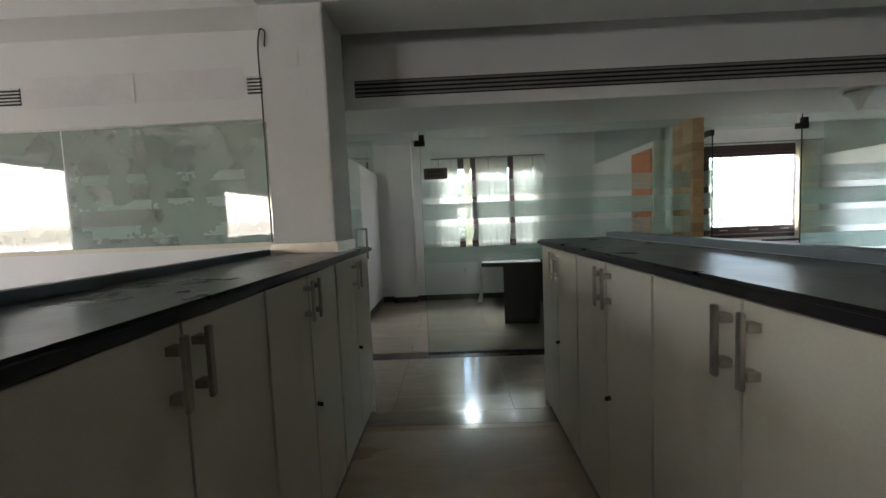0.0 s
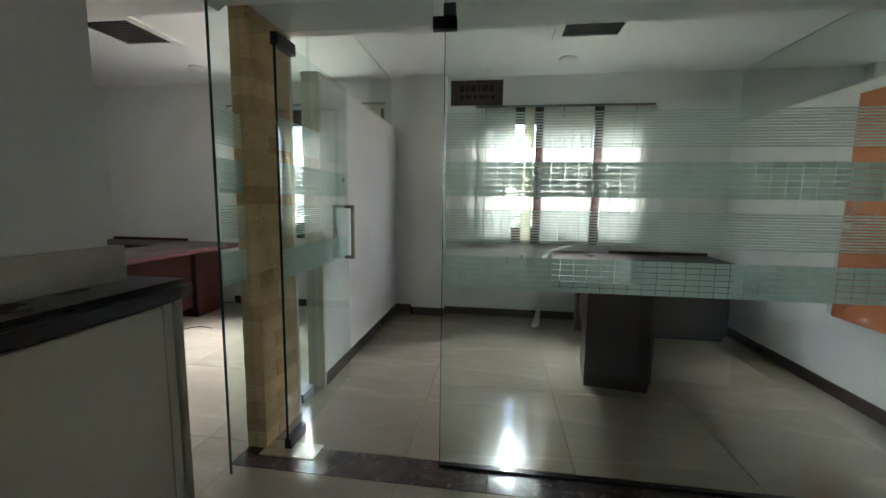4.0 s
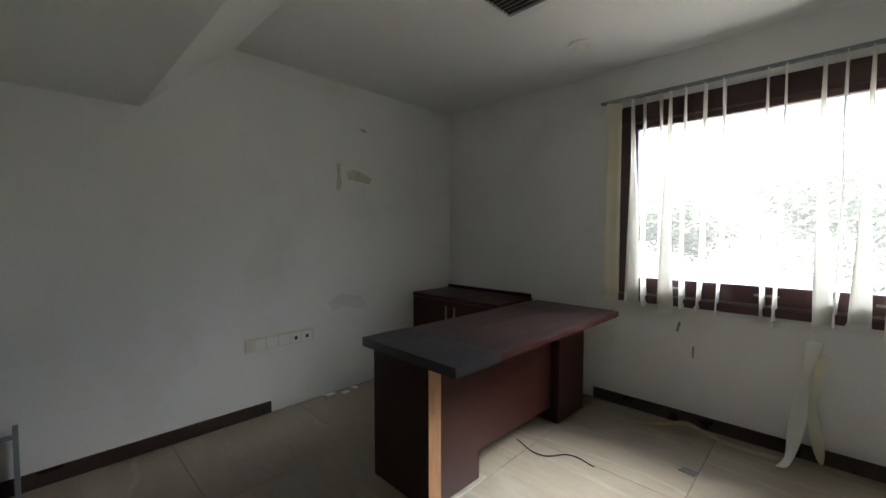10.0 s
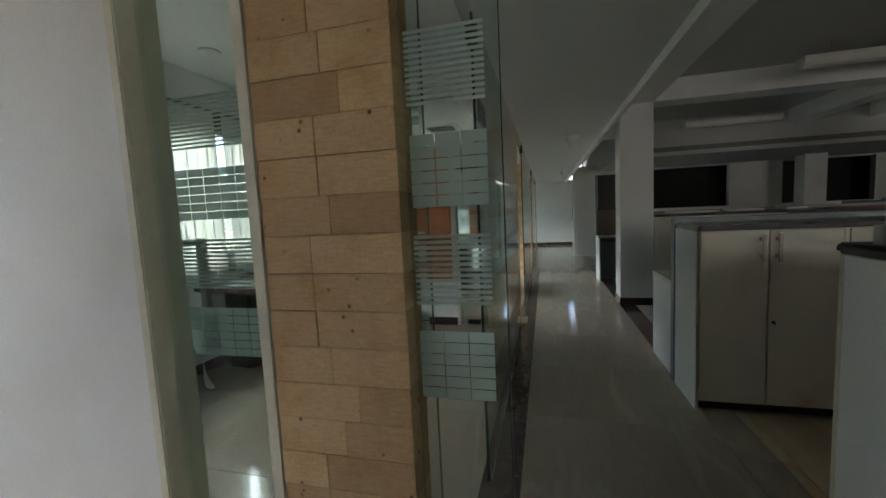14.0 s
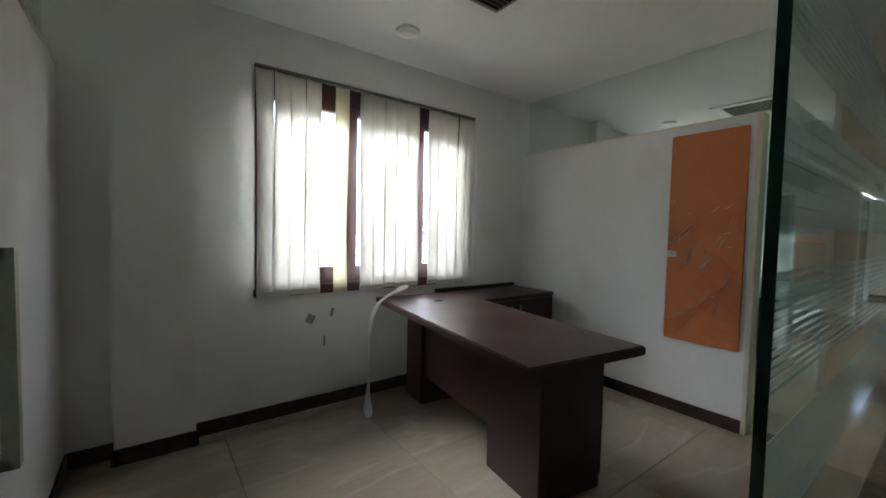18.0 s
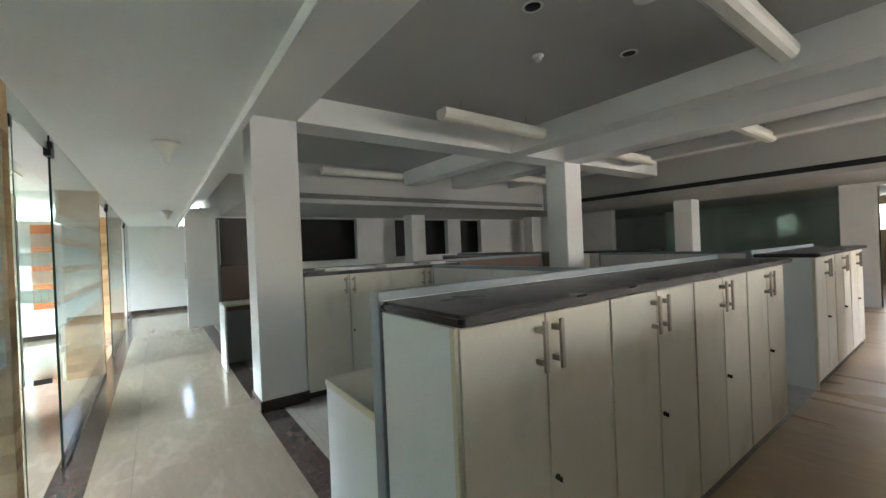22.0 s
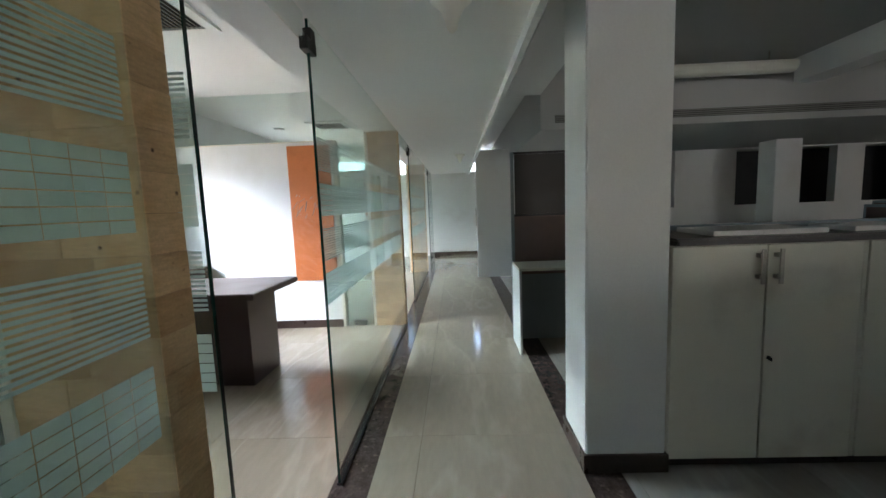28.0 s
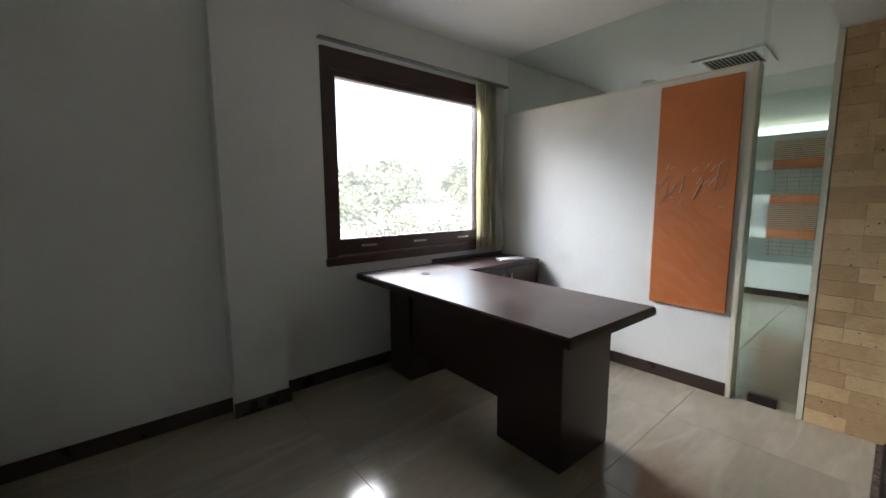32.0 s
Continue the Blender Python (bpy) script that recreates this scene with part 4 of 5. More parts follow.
# ---- desks ----
def office_desk(x, y, ang, label, worn=False):
    d = thing("executive_desk", label, "desk", "executive desks", pose(x, y, 0, 0, 0, ang))
    W, Ln = 0.67, 1.67
    wood = M_WOOD if worn else M_WOODD
    red = M_WOODR if worn else M_WOODD
    box("desk_top", (0, 0, 0.705), (W, Ln, 0.75), wood, d, bevel=0.004)
    box("edge_band", (-0.003, -0.003, 0.712), (W + 0.003, Ln + 0.003, 0.742), red, d)
    u0, u1, spans = (0.02, 0.44, ((0.05, 0.42), (Ln - 0.42, Ln - 0.05))) if worn else (0.24, 0.64, ((0.19, 0.58), (Ln - 0.27, Ln - 0.02)))
    for y0, y1 in spans:
        p = box("pedestal", (u0, y0, 0.0), (u1, y1, 0.705), M_WOODV if worn else wood, d, bevel=0.003)
        if worn:
            box("pedestal_face", (u1 + 0.001, y0 + 0.004, 0.004), (u1 + 0.007, y1 - 0.004, 0.700), red, p)
        else:
            for k in range(3):
                z = 0.06 + 0.21 * k
                f = box("drawer", (u1 + 0.001, y0 + 0.006, z), (u1 + 0.016, y1 - 0.006, z + 0.205), wood, p, bevel=0.002)
                box("handle", (u1 + 0.0165, (y0 + y1) / 2 - 0.05, z + 0.15), (u1 + 0.028, (y0 + y1) / 2 + 0.05, z + 0.16), M_STEEL, f)
    pa, pb = spans[0][1], spans[1][0]
    px = u1 - 0.07 if worn else u0 + 0.03
    zb = 0.10 if worn else 0.20
    box("modesty_panel", (px, pa, zb), (px + 0.018, pb, 0.705), red, d, bevel=0.002)
    lathe("grommet", [(0.030, 0), (0.034, 0.002), (0.034, 0.004), (0.022, 0.005), (0.020, 0.001)], M_BLACKP, d, "black cable grommet", at=(W * 0.5, Ln * (0.22 if worn else 0.80), 0.750))
    if worn:
        box("top_patch", (-0.004, -0.004, 0.706), (W + 0.004, 0.30, 0.7525), M_BLACKP, d, "blackened end of the top")
        box("bare_edge", (0.448, 0.052, 0.002), (0.452, 0.13, 0.702), M_BARE, d, "bare timber strip where veneer is gone")
    return d


office_desk(-3.33, 4.67, -1.0, "worn dark red wooden desk with peeling veneer", True)
office_desk(0.56, 4.80, -8.0, "dark brown wooden desk with glossy top")
office_desk(4.235, 4.76, -2.0, "dark brown wooden desk with glossy top")
wire = thing("cable", "loose black cable on the floor under the desk", "cable")
cv = bpy.data.curves.new("wire", 'CURVE')
cv.dimensions, cv.bevel_depth = '3D', 0.0035
sp = cv.splines.new('BEZIER')
pts = [(-2.95, 5.55, 0.004), (-2.75, 5.50, 0.004), (-2.62, 5.62, 0.004), (-2.48, 5.60, 0.004)]
sp.bezier_points.add(len(pts) - 1)
for p, c in zip(sp.bezier_points, pts):
    p.co, p.handle_left_type, p.handle_right_type = c, 'AUTO', 'AUTO'
cv.materials.append(M_BLACKP)
new("strand", cv).parent = wire


def credenza(x0, x1, y0, y1, h, label, wood):
    c = thing("credenza", label, "credenza", "side credenzas")
    box("carcass", (x0, y0, 0.05), (x1, y1, h - 0.03), wood, c, bevel=0.002)
    box("plinth", (x0 + 0.02, y0 + 0.02, 0), (x1 - 0.02, y1, 0.05), M_BLACKP, c)
    box("top", (x0 - 0.012, y0 - 0.015, h - 0.03), (x1 + 0.012, y1, h), wood, c, bevel=0.004)
    box("back_lip", (x0, y1 - 0.02, h), (x1, y1, h + 0.03), wood, c)
    n = 2
    for k in range(n):
        a, b = x0 + (x1 - x0) * k / n, x0 + (x1 - x0) * (k + 1) / n
        dd = box("door", (a + 0.003, y0 - 0.016, 0.06), (b - 0.003, y0 - 0.001, h - 0.035), wood, c, bevel=0.002)
        hx = b - 0.05 if k % 2 == 0 else a + 0.05
        box("handle", (hx - 0.005, y0 - 0.03, h - 0.2), (hx + 0.005, y0 - 0.0165, h - 0.08), M_STEEL, dd)
    return c


credenza(XW + 0.006, -3.45, 6.02, YB - 0.014, 0.73, "dark red wooden credenza against the wall", M_WOODR)
credenza(1.36, 2.30, 6.05, YB - 0.014, 0.73, "dark brown wooden credenza behind the desk", M_WOODD)
credenza(5.02, 5.86, 6.09, YB - 0.014, 0.73, "dark brown wooden credenza below the window", M_WOODD)
pk = thing("flat_packet", "flat white packet lying on the credenza", "packet")
prism("packet", [(5.50, 6.17), (5.74, 6.13), (5.77, 6.24), (5.56, 6.30)], 'z', 0.731, 0.742, M_PAPER, pk)

# ---- pin boards ----
# crease ends across and down the board, as parts of its width and height, and half width
CREASES = ((0.02, 0.53, 0.30, 0.44, 0.003), (0.05, 0.545, 0.40, 0.44, 0.002), (0.31, 0.63, 0.36, 0.53, 0.004), (0.36, 0.53, 0.50, 0.51, 0.002),
           (0.47, 0.51, 0.54, 0.56, 0.003), (0.47, 0.64, 0.62, 0.59, 0.005), (0.02, 0.905, 0.24, 0.885, 0.002), (0.22, 0.89, 0.83, 0.70, 0.004),
           (0.22, 0.96, 0.72, 0.775, 0.002), (0.68, 0.85, 0.74, 0.77, 0.003), (0.91, 0.42, 0.95, 0.475, 0.003), (0.04, 0.325, 0.10, 0.31, 0.003))
CREASES_MID = ((0.03, 0.46, 0.20, 0.40, 0.003), (0.06, 0.53, 0.31, 0.43, 0.003), (0.14, 0.51, 0.18, 0.42, 0.002), (0.33, 0.48, 0.40, 0.40, 0.004),
               (0.50, 0.51, 0.62, 0.42, 0.003), (0.74, 0.48, 0.82, 0.35, 0.004), (0.85, 0.46, 0.91, 0.35, 0.003), (0.20, 0.41, 0.36, 0.38, 0.002))


def board(x, label, seed, creases, sticker, y0=4.70, y1=5.15, z0=0.52, z1=1.94):
    b = thing("pin_board", label, "pin board", "orange pin boards")
    box("panel", (x - 0.020, y0, z0), (x - 0.0005, y1, z1), M_ORANGE, b, "orange board face", bevel=0.003)
    rnd = random.Random(seed)
    n, c = 14, 8
    bm = bmesh.new()
    gridv = []
    for k in range(n + 1):
        row = []
        for j in range(c + 1):
            ragged = 0.10 * (j / c) + 0.05 * rnd.random()
            z = z0 + 0.02 + (1.0 + ragged - 0.35 * (1 - j / c)) * k / n * 0.72
            row.append(bm.verts.new((x - 0.024 - 0.030 * rnd.random() ** 2, y0 + (y1 - y0) * j / c, z)))
        gridv.append(row)
    for k in range(n):
        for j in range(c):
            bm.faces.new((gridv[k][j], gridv[k][j + 1], gridv[k + 1][j + 1], gridv[k + 1][j]))
    part("wrap", bm, M_WRAP, b, "torn clear plastic wrap")
    # creases and torn rims of the wrap, each a thin raised ridge
    for ya, za, yb, zb, w in creases:
        ya, yb = (v + rnd.uniform(-0.012, 0.012) for v in (ya, yb))
        p, q = Vector((0, y1 - (y1 - y0) * ya, z1 - (z1 - z0) * za)), Vector((0, y1 - (y1 - y0) * yb, z1 - (z1 - z0) * zb))
        side = Vector((1, 0, 0)).cross(q - p).normalized() * w
        bm = bmesh.new()
        steps = 6
        rows_v = []
        for k in range(steps + 1):
            f = k / steps
            c0 = p.lerp(q, f) + side * rnd.uniform(-0.5, 0.5)
            g = 0.25 + 0.75 * math.sin(math.pi * min(0.95, f + 0.05)) * rnd.uniform(0.6, 1.0)
            rows_v.append([bm.verts.new(c0 + o) for o in (Vector((x - 0.0215, 0, 0)) - side * g, Vector((x - 0.024 - w * 2.0 * g, 0, 0)), Vector((x - 0.0215, 0, 0)) + side * g)])
        for k in range(steps):
            for j in range(2):
                bm.faces.new((rows_v[k][j], rows_v[k][j + 1], rows_v[k + 1][j + 1], rows_v[k + 1][j]))
        part("crease", bm, M_FOLD, b, "plastic wrap crease with its glint as milky white")
    # small wrinkles, their glints coloured milky white, that gather round the tears
    for k in range(18):
        ya, za = rnd.uniform(0.05, 0.85), rnd.choice((rnd.uniform(0.36, 0.56), rnd.uniform(0.62, 0.90) if sticker else rnd.uniform(0.36, 0.50)))
        p = Vector((x - 0.0215, y1 - (y1 - y0) * ya, z1 - (z1 - z0) * za))
        q = p + Vector((0, -rnd.uniform(0.015, 0.06), rnd.uniform(-0.02, 0.09)))
        side = Vector((1, 0, 0)).cross(q - p).normalized() * rnd.uniform(0.0015, 0.004)
        mid = (p + q) / 2 + Vector((-0.007, 0, 0))
        bm = bmesh.new()
        a, b2, c, d = (bm.verts.new(v) for v in (p, mid + side, q, mid - side))
        e = bm.verts.new(mid + Vector((-0.004, 0, 0)))
        for f3 in ((a, b2, e), (b2, c, e), (c, d, e), (d, a, e)):
            bm.faces.new(f3)
        part("crease", bm, M_FOLD, b, "plastic wrap crease with its glint as milky white")
    if sticker:
        box("label_sticker", (x - 0.0235, y1 - 0.062, z0 + 0.405 * (z1 - z0)), (x - 0.0205, y1 - 0.002, z0 + 0.437 * (z1 - z0)), M_PAPER, b, "white paper sticker")
    return b


board(XP[1], "orange pin board with torn plastic wrap and a white sticker", 3, CREASES, True)
board(XP[2], "orange pin board with torn plastic wrap", 4, CREASES_MID, False, z0=0.53, z1=1.965)
board(XP[3], "orange pin board with torn plastic wrap", 6, CREASES_MID, False)

# ---- corner office odds and ends ----
sb = thing("storage_box", "black covered box standing in the corner", "box")
box("body", (-4.43, 2.83, 0.0), (-3.99, 3.26, 0.385), M_BLACKP, sb, bevel=0.012)
box("lid", (-4.432, 2.828, 0.388), (-3.985, 3.265, 0.405), M_BLACKP, sb, bevel=0.006)
br = thing("metal_bracket", "grey metal bracket leaning beside the box", "bracket")
box("upright", (-4.42, 3.37, 0.0), (-4.39, 3.39, 0.36), M_GREY, br)
box("arm", (-4.42, 3.27, 0.30), (-4.39, 3.37, 0.315), M_GREY, br)
so = thing("socket_strip", "white wall socket strip with one dark socket", "socket")
# backplate toned darker in place of the outline shading round the modules
box("backplate", (XW + 0.0005, 4.46, 0.468), (XW + 0.014, 4.97, 0.565), M_POST, so, bevel=0.003)
for k in range(5):
    y0 = 4.515 + 0.088 * k
    p = box("module", (XW + 0.0125, y0, 0.478), (XW + 0.020, y0 + 0.078, 0.548), M_WHITEP, so, bevel=0.003)
    if k > 2:
        box("opening", (XW + 0.0202, y0 + 0.028, 0.500), (XW + 0.0215, y0 + 0.050, 0.526), M_BLACKP, p)
for k, poly in enumerate((
        [(5.19, 1.86), (5.225, 1.87), (5.22, 1.79), (5.235, 1.70), (5.21, 1.64), (5.18, 1.66), (5.195, 1.75)],
        [(5.28, 1.80), (5.34, 1.83), (5.44, 1.81), (5.53, 1.77), (5.51, 1.72), (5.40, 1.735), (5.30, 1.745)],
        [(5.41, 2.18), (5.46, 2.19), (5.49, 2.165), (5.44, 2.15)],
        [(5.10, 0.74), (5.22, 0.80), (5.40, 0.76), (5.48, 0.68), (5.34, 0.66), (5.24, 0.70), (5.14, 0.67)])):
    s = thing("plaster_scar", "rough grey scar in the wall plaster", "wall damage", "plaster scars")
    prism("scar", poly, 'x', XW, XW + 0.002, M_PATCH if k < 3 else M_STAIN, s)

# ---- ceiling fixtures ----
def cassette(x, y, z, label):
    c = thing("ceiling_vent", label, "air vent", "ceiling vents")
    h = 0.27
    bm = bmesh.new()
    for a, b in (((-h, -h), (h, -h + 0.065)), ((-h, h - 0.065), (h, h)), ((-h, -h + 0.065), (-h + 0.065, h - 0.065)), ((h - 0.065, -h + 0.065), (h, h - 0.065))):
        bm_box(bm, (x + a[0], y + a[1], z - 0.018), (x + b[0], y + b[1], z))
    part("frame", bm, M_WHITEP, c)
    box("backing", (x - h + 0.065, y - h + 0.065, z - 0.004), (x + h - 0.065, y + h - 0.065, z - 0.001), M_DARK, c)
    n = 13
    for k in range(n):
        u = -h + 0.078 + (2 * h - 0.156) * k / (n - 1)
        bm = bmesh.new()
        bm_box(bm, (x - h + 0.066, y + u - 0.008, z - 0.013), (x + h - 0.066, y + u + 0.006, z - 0.010))
        bmesh.ops.rotate(bm, cent=(x, y + u, z - 0.011), matrix=Matrix.Rotation(radians(25), 3, 'X'), verts=bm.verts[:])
        part("slat", bm, M_GRILLE, c)
    return c


cassette(-2.69, 5.15, ZC, "square white ceiling vent with grey slats")
cassette(0.86, 5.35, ZC, "square white ceiling vent with grey slats")
cassette(4.19, 5.20, ZC, "square white ceiling vent with grey slats")
cassette(7.6, 5.2, ZC, "square white ceiling vent with grey slats")


def round_light(x, y, z):
    c = thing("ceiling_light", "round white unlit ceiling light", "ceiling light", "round ceiling lights")
    lathe("ring", [(0.075, 0), (0.078, -0.006), (0.074, -0.016), (0.060, -0.020)], M_WHITEP, c, at=(x, y, z))
    lathe("diffuser", [(0.058, -0.012), (0.055, -0.021), (0.03, -0.026), (0.004, -0.027)], M_TUBE, c, at=(x, y, z))


for x, y in ((-2.77, 5.98), (0.79, 6.08), (4.17, 5.95), (7.7, 6.0)):
    round_light(x, y, ZC)


def pendant_lamp(x, y, z, label, hanging=False):
    c = thing("spot_lamp", label, "ceiling lamp", "cone lamps")
    drop = 0.05 if hanging else 0.0
    if hanging:
        # flat dark plate coloured like the unlit inside of the cut-out
        box("ceiling_hole", (x - 0.07, y - 0.07, z - 0.003), (x + 0.07, y + 0.07, z - 0.0005), M_DARK, c, "flat dark plate painted as an open cut-out")
        box("hanging_frame", (x - 0.065, y - 0.045, z - drop - 0.012), (x + 0.075, y + 0.06, z - drop), M_STEEL, c)
    lathe("cone", [(0.085, -0.002), (0.082, -0.018), (0.050, -0.045), (0.030, -0.085), (0.018, -0.125), (0.006, -0.138)], M_TUBE, c, "opal cone shade", at=(x + (-0.04 if hanging else 0), y, z - drop))
    return c


pendant_lamp(3.30, 3.385, ZL, "white cone shaped corridor lamp")
pendant_lamp(8.1, 3.30, ZL, "white cone shaped corridor lamp")
pendant_lamp(-1.86, 3.35, 2.03, "white cone lamp hanging from a loose frame", True)
sp_ = thing("sprinkler", "small white ceiling sprinkler head", "sprinkler")
lathe("rose", [(0.028, 0), (0.030, -0.006), (0.016, -0.010)], M_WHITEP, sp_, at=(-2.68, 4.50, ZC))
lathe("head", [(0.010, -0.010), (0.010, -0.035), (0.018, -0.040), (0.004, -0.043)], M_STEEL, sp_, at=(-2.68, 4.50, ZC))
sq = thing("recessed_spot", "small dark recessed spot in the soffit", "downlight")
box("bezel", (-3.68, 3.30, 2.024), (-3.58, 3.40, 2.0295), M_GREYP, sq)
# dark plate stands in for the shade inside the spot
box("opening", (-3.665, 3.315, 2.021), (-3.595, 3.385, 2.0238), M_DARK, sq)

# ---- hall cabinets ----
HC = 1.07


def cabinet_unit(m, label, doors=2, w=0.70, d=0.395):
    """A low cream cabinet: local x along its width, doors on the -y side."""
    c = thing("storage_cabinet", label, "cabinet", "hall cabinets", m)
    box("body", (0.002, 0.02, 0.06), (w - 0.002, d, HC), M_LAM, c)
    box("plinth", (0.002, 0.05, 0), (w - 0.002, d, 0.06), M_SKIRT, c)
    dw = (w - 0.022) / doors
    box("filler", (w - 0.020, 0.004, 0.065), (w - 0.003, 0.0185, HC - 0.006), M_LAM, c)
    # dark strip put in as the shade of the door split
    box("shadow_gap", (dw - 0.007, 0.0188, 0.066), (dw + 0.007, 0.0198, HC - 0.008), M_DARK, c, "dark strip painted as shade between the doors")
    for k in range(doors):
        dd = box("door", (k * dw + 0.003, 0.0, 0.065), ((k + 1) * dw - 0.0035, 0.0185, HC - 0.006), M_LAM, c, bevel=0.0015)
        hx = (k + 1) * dw - 0.038 if k % 2 == 0 else k * dw + 0.038
        bm = bmesh.new()
        bm_box(bm, (hx - 0.008, -0.036, HC - 0.175), (hx + 0.008, -0.026, HC - 0.022))
        for z in (HC - 0.145, HC - 0.050):
            bm_box(bm, (hx - 0.013, -0.027, z - 0.009), (hx + 0.013, -0.0002, z + 0.009))
        part("handle", bm, M_STEEL, dd, "brushed steel bar handle", bevel=0.0012)
        if k % 2 == 1 or doors == 1:
            bm = bmesh.new()
            bm_cyl(bm, 0.009, (hx - 0.012, -0.006, 0.55), (hx - 0.012, 0.001, 0.55), 12)
            bm_box(bm, (hx - 0.014, -0.02, 0.54), (hx - 0.010, -0.006, 0.556))
            part("lock", bm, M_DARKM, dd, "small dark lock with key")
    return c


UNIT2 = cabinet_unit(pose(0.81, 2.85, 0, 0, 0, -90), "cream laminate cabinet under a black worktop")


def place_units(x, ys, ang):
    for y in ys:
        copy_thing(UNIT2, pose(x, y, 0, 0, 0, ang))


W1 = 0.70
place_units(0.81, [2.85 - W1 * k for k in (1, 2, 3)], -90)
place_units(0.81, [-0.82 - W1 * k for k in range(3)], -90)
place_units(-0.32, [2.85 - W1 * k for k in (1, 2, 3, 4)], 90)
place_units(-0.32, [-1.02 - W1 * k for k in (1, 2)], 90)
UNIT3 = cabinet_unit(pose(3.47, 2.445, 0, 0, 0, -90), "wide cream laminate cabinet beside a white column", w=0.845)
copy_thing(UNIT3, pose(3.47, 1.60, 0, 0, 0, -90))
place_units(3.0, (-3.0,), 0)
place_units(4.3, (-3.0,), 0)


def worktop(x0, x1, y0, y1, label):
    w = thing("worktop", label, "worktop", "black worktops")
    bm = bmesh.new()
    bm_box(bm, (x0, y0, HC + 0.002), (x1, y1, HC + 0.035))
    part("slab", bm, M_BLACK, w, bevel=0.010)
    if x1 - x0 < y1 - y0:
        f = x0 if x0 > 0 else x1
        box("nosing", (min(f, f + (0.006 if x0 < 0 else -0.006)), y0 + 0.01, HC + 0.008), (max(f, f + (0.006 if x0 < 0 else -0.006)), y1 - 0.01, HC + 0.030), M_BLACKP, w, "rounded black front edge", bevel=0.0025)
    return w


worktop(0.785, 1.222, -0.04, 2.865, "black laminate worktop with scuffed surface")
worktop(0.785, 1.222, -2.99, -0.80, "black laminate worktop with scuffed surface")
worktop(-0.732, -0.295, -0.04, 2.865, "black laminate worktop with scuffed surface")
worktop(-0.732, -0.295, -2.47, -1.00, "black laminate worktop with scuffed surface")
worktop(3.44, 3.90, 0.74, 2.448, "black laminate worktop on cream cabinets")
worktop(2.98, 5.2, -3.03, -2.57, "black laminate worktop on far cabinets")
# end panels
for x0, x1, y in ((0.812, 1.207, 2.852), (-0.717, -0.322, 2.852), (0.812, 1.207, -0.818), (-0.717, -0.322, -1.018)):
    e = thing("end_panel", "pale laminate end panel of the cabinet run", "end panel", "end panels")
    box("panel", (x0, y - 0.0005, 0.0), (x1, y + 0.012, HC), M_LAMW, e, bevel=0.001)
    box("edging", (x0 if x0 > 0 else x1 - 0.018, y + 0.0005, 0.0), (x0 + 0.018 if x0 > 0 else x1, y + 0.0135, HC), M_EDGEB, e)


def screen(x0, y0, x1, y1, h, label, face, z0=0.0, half=0.022):
    """A low workstation screen between two plan points with an aluminium frame."""
    s = thing("workstation_screen", label, "screen", "workstation screens")
    d = Vector((x1 - x0, y1 - y0, 0))
    ln = d.length
    m = Matrix.Translation((x0, y0, 0)) @ Matrix.Rotation(math.atan2(d.y, d.x), 4, 'Z')

    def add(nm, a, b, mt, lab="", bev=0.0):
        bm = bmesh.new()
        bm_box(bm, a, b)
        bmesh.ops.transform(bm, matrix=m, verts=bm.verts[:])
        part(nm, bm, mt, s, lab, bev)
    add("panel", (0.022, 0.006 - half, z0 + 0.02), (ln - 0.022, half - 0.006, h - 0.03), face)
    add("top_rail", (0, -half, h - 0.03), (ln, half, h), M_GREY, "grey aluminium rail", 0.003)
    add("post", (0, -half, z0), (0.022, half, h - 0.03), M_GREY, "grey aluminium post", 0.002)
    add("post", (ln - 0.022, -half, z0), (ln, half, h - 0.03), M_GREY, "grey aluminium post", 0.002)
    return s


screen(1.258, 2.868, 1.258, -0.04, 1.135, "white workstation screen with grey rail", M_LAMW, half=0.034)
screen(1.248, -0.80, 1.248, -2.99, 1.135, "white workstation screen with grey rail", M_LAMW)
screen(-0.758, 2.40, -0.758, -0.04, 1.135, "pale workstation screen with grey rail", M_FABW)
screen(1.295, 1.10, 3.44, 1.10, 1.10, "pale fabric workstation screen", M_FABW)
screen(3.93, 2.40, 3.93, -1.2, 1.13, "brown fabric workstation screen", M_FABRIC)
screen(3.95, -0.9, 6.0, -0.9, 1.13, "brown fabric workstation screen", M_FABRIC)
screen(4.1, -2.2, 7.2, -2.2, 1.13, "brown fabric workstation screen", M_FABRIC)
screen(1.3, -1.9, 3.4, -1.9, 1.10, "pale fabric workstation screen", M_FABW)
screen(-3.9, 0.6, -0.80, 0.6, 1.13, "pale fabric workstation screen", M_FABW)
screen(-3.9, -1.6, -0.80, -1.6, 1.13, "pale fabric workstation screen", M_FABW)
screen(-4.3, -3.2, -1.9, -3.2, 1.13, "pale fabric workstation screen", M_FABW)

# workstations beside the corridor
ws = thing("workstation_desk", "beige workstation desk with white side panel", "desk", "workstation desks")
box("desk_top", (1.295, 1.40, 0.665), (1.83, 2.85, 0.69), M_DTOP, ws, bevel=0.002)
box("edge_band", (1.8305, 1.40, 0.664), (1.836, 2.85, 0.691), M_EDGEB, ws)
box("side_panel", (1.295, 2.832, 0.0), (1.83, 2.85, 0.664), M_LAMW, ws)
box("end_edge", (1.295, 2.8505, 0.660), (1.83, 2.856, 0.691), M_EDGEB, ws)
wt = thing("workstation_desk", "beige corner desk with grey panel", "desk", "workstation desks")
curve = [(2.54 - 0.71 * f, 2.135 + 0.10 * math.sin(f * 1.6) - 0.16 * f ** 4) for f in [k / 12 for k in range(13)]]
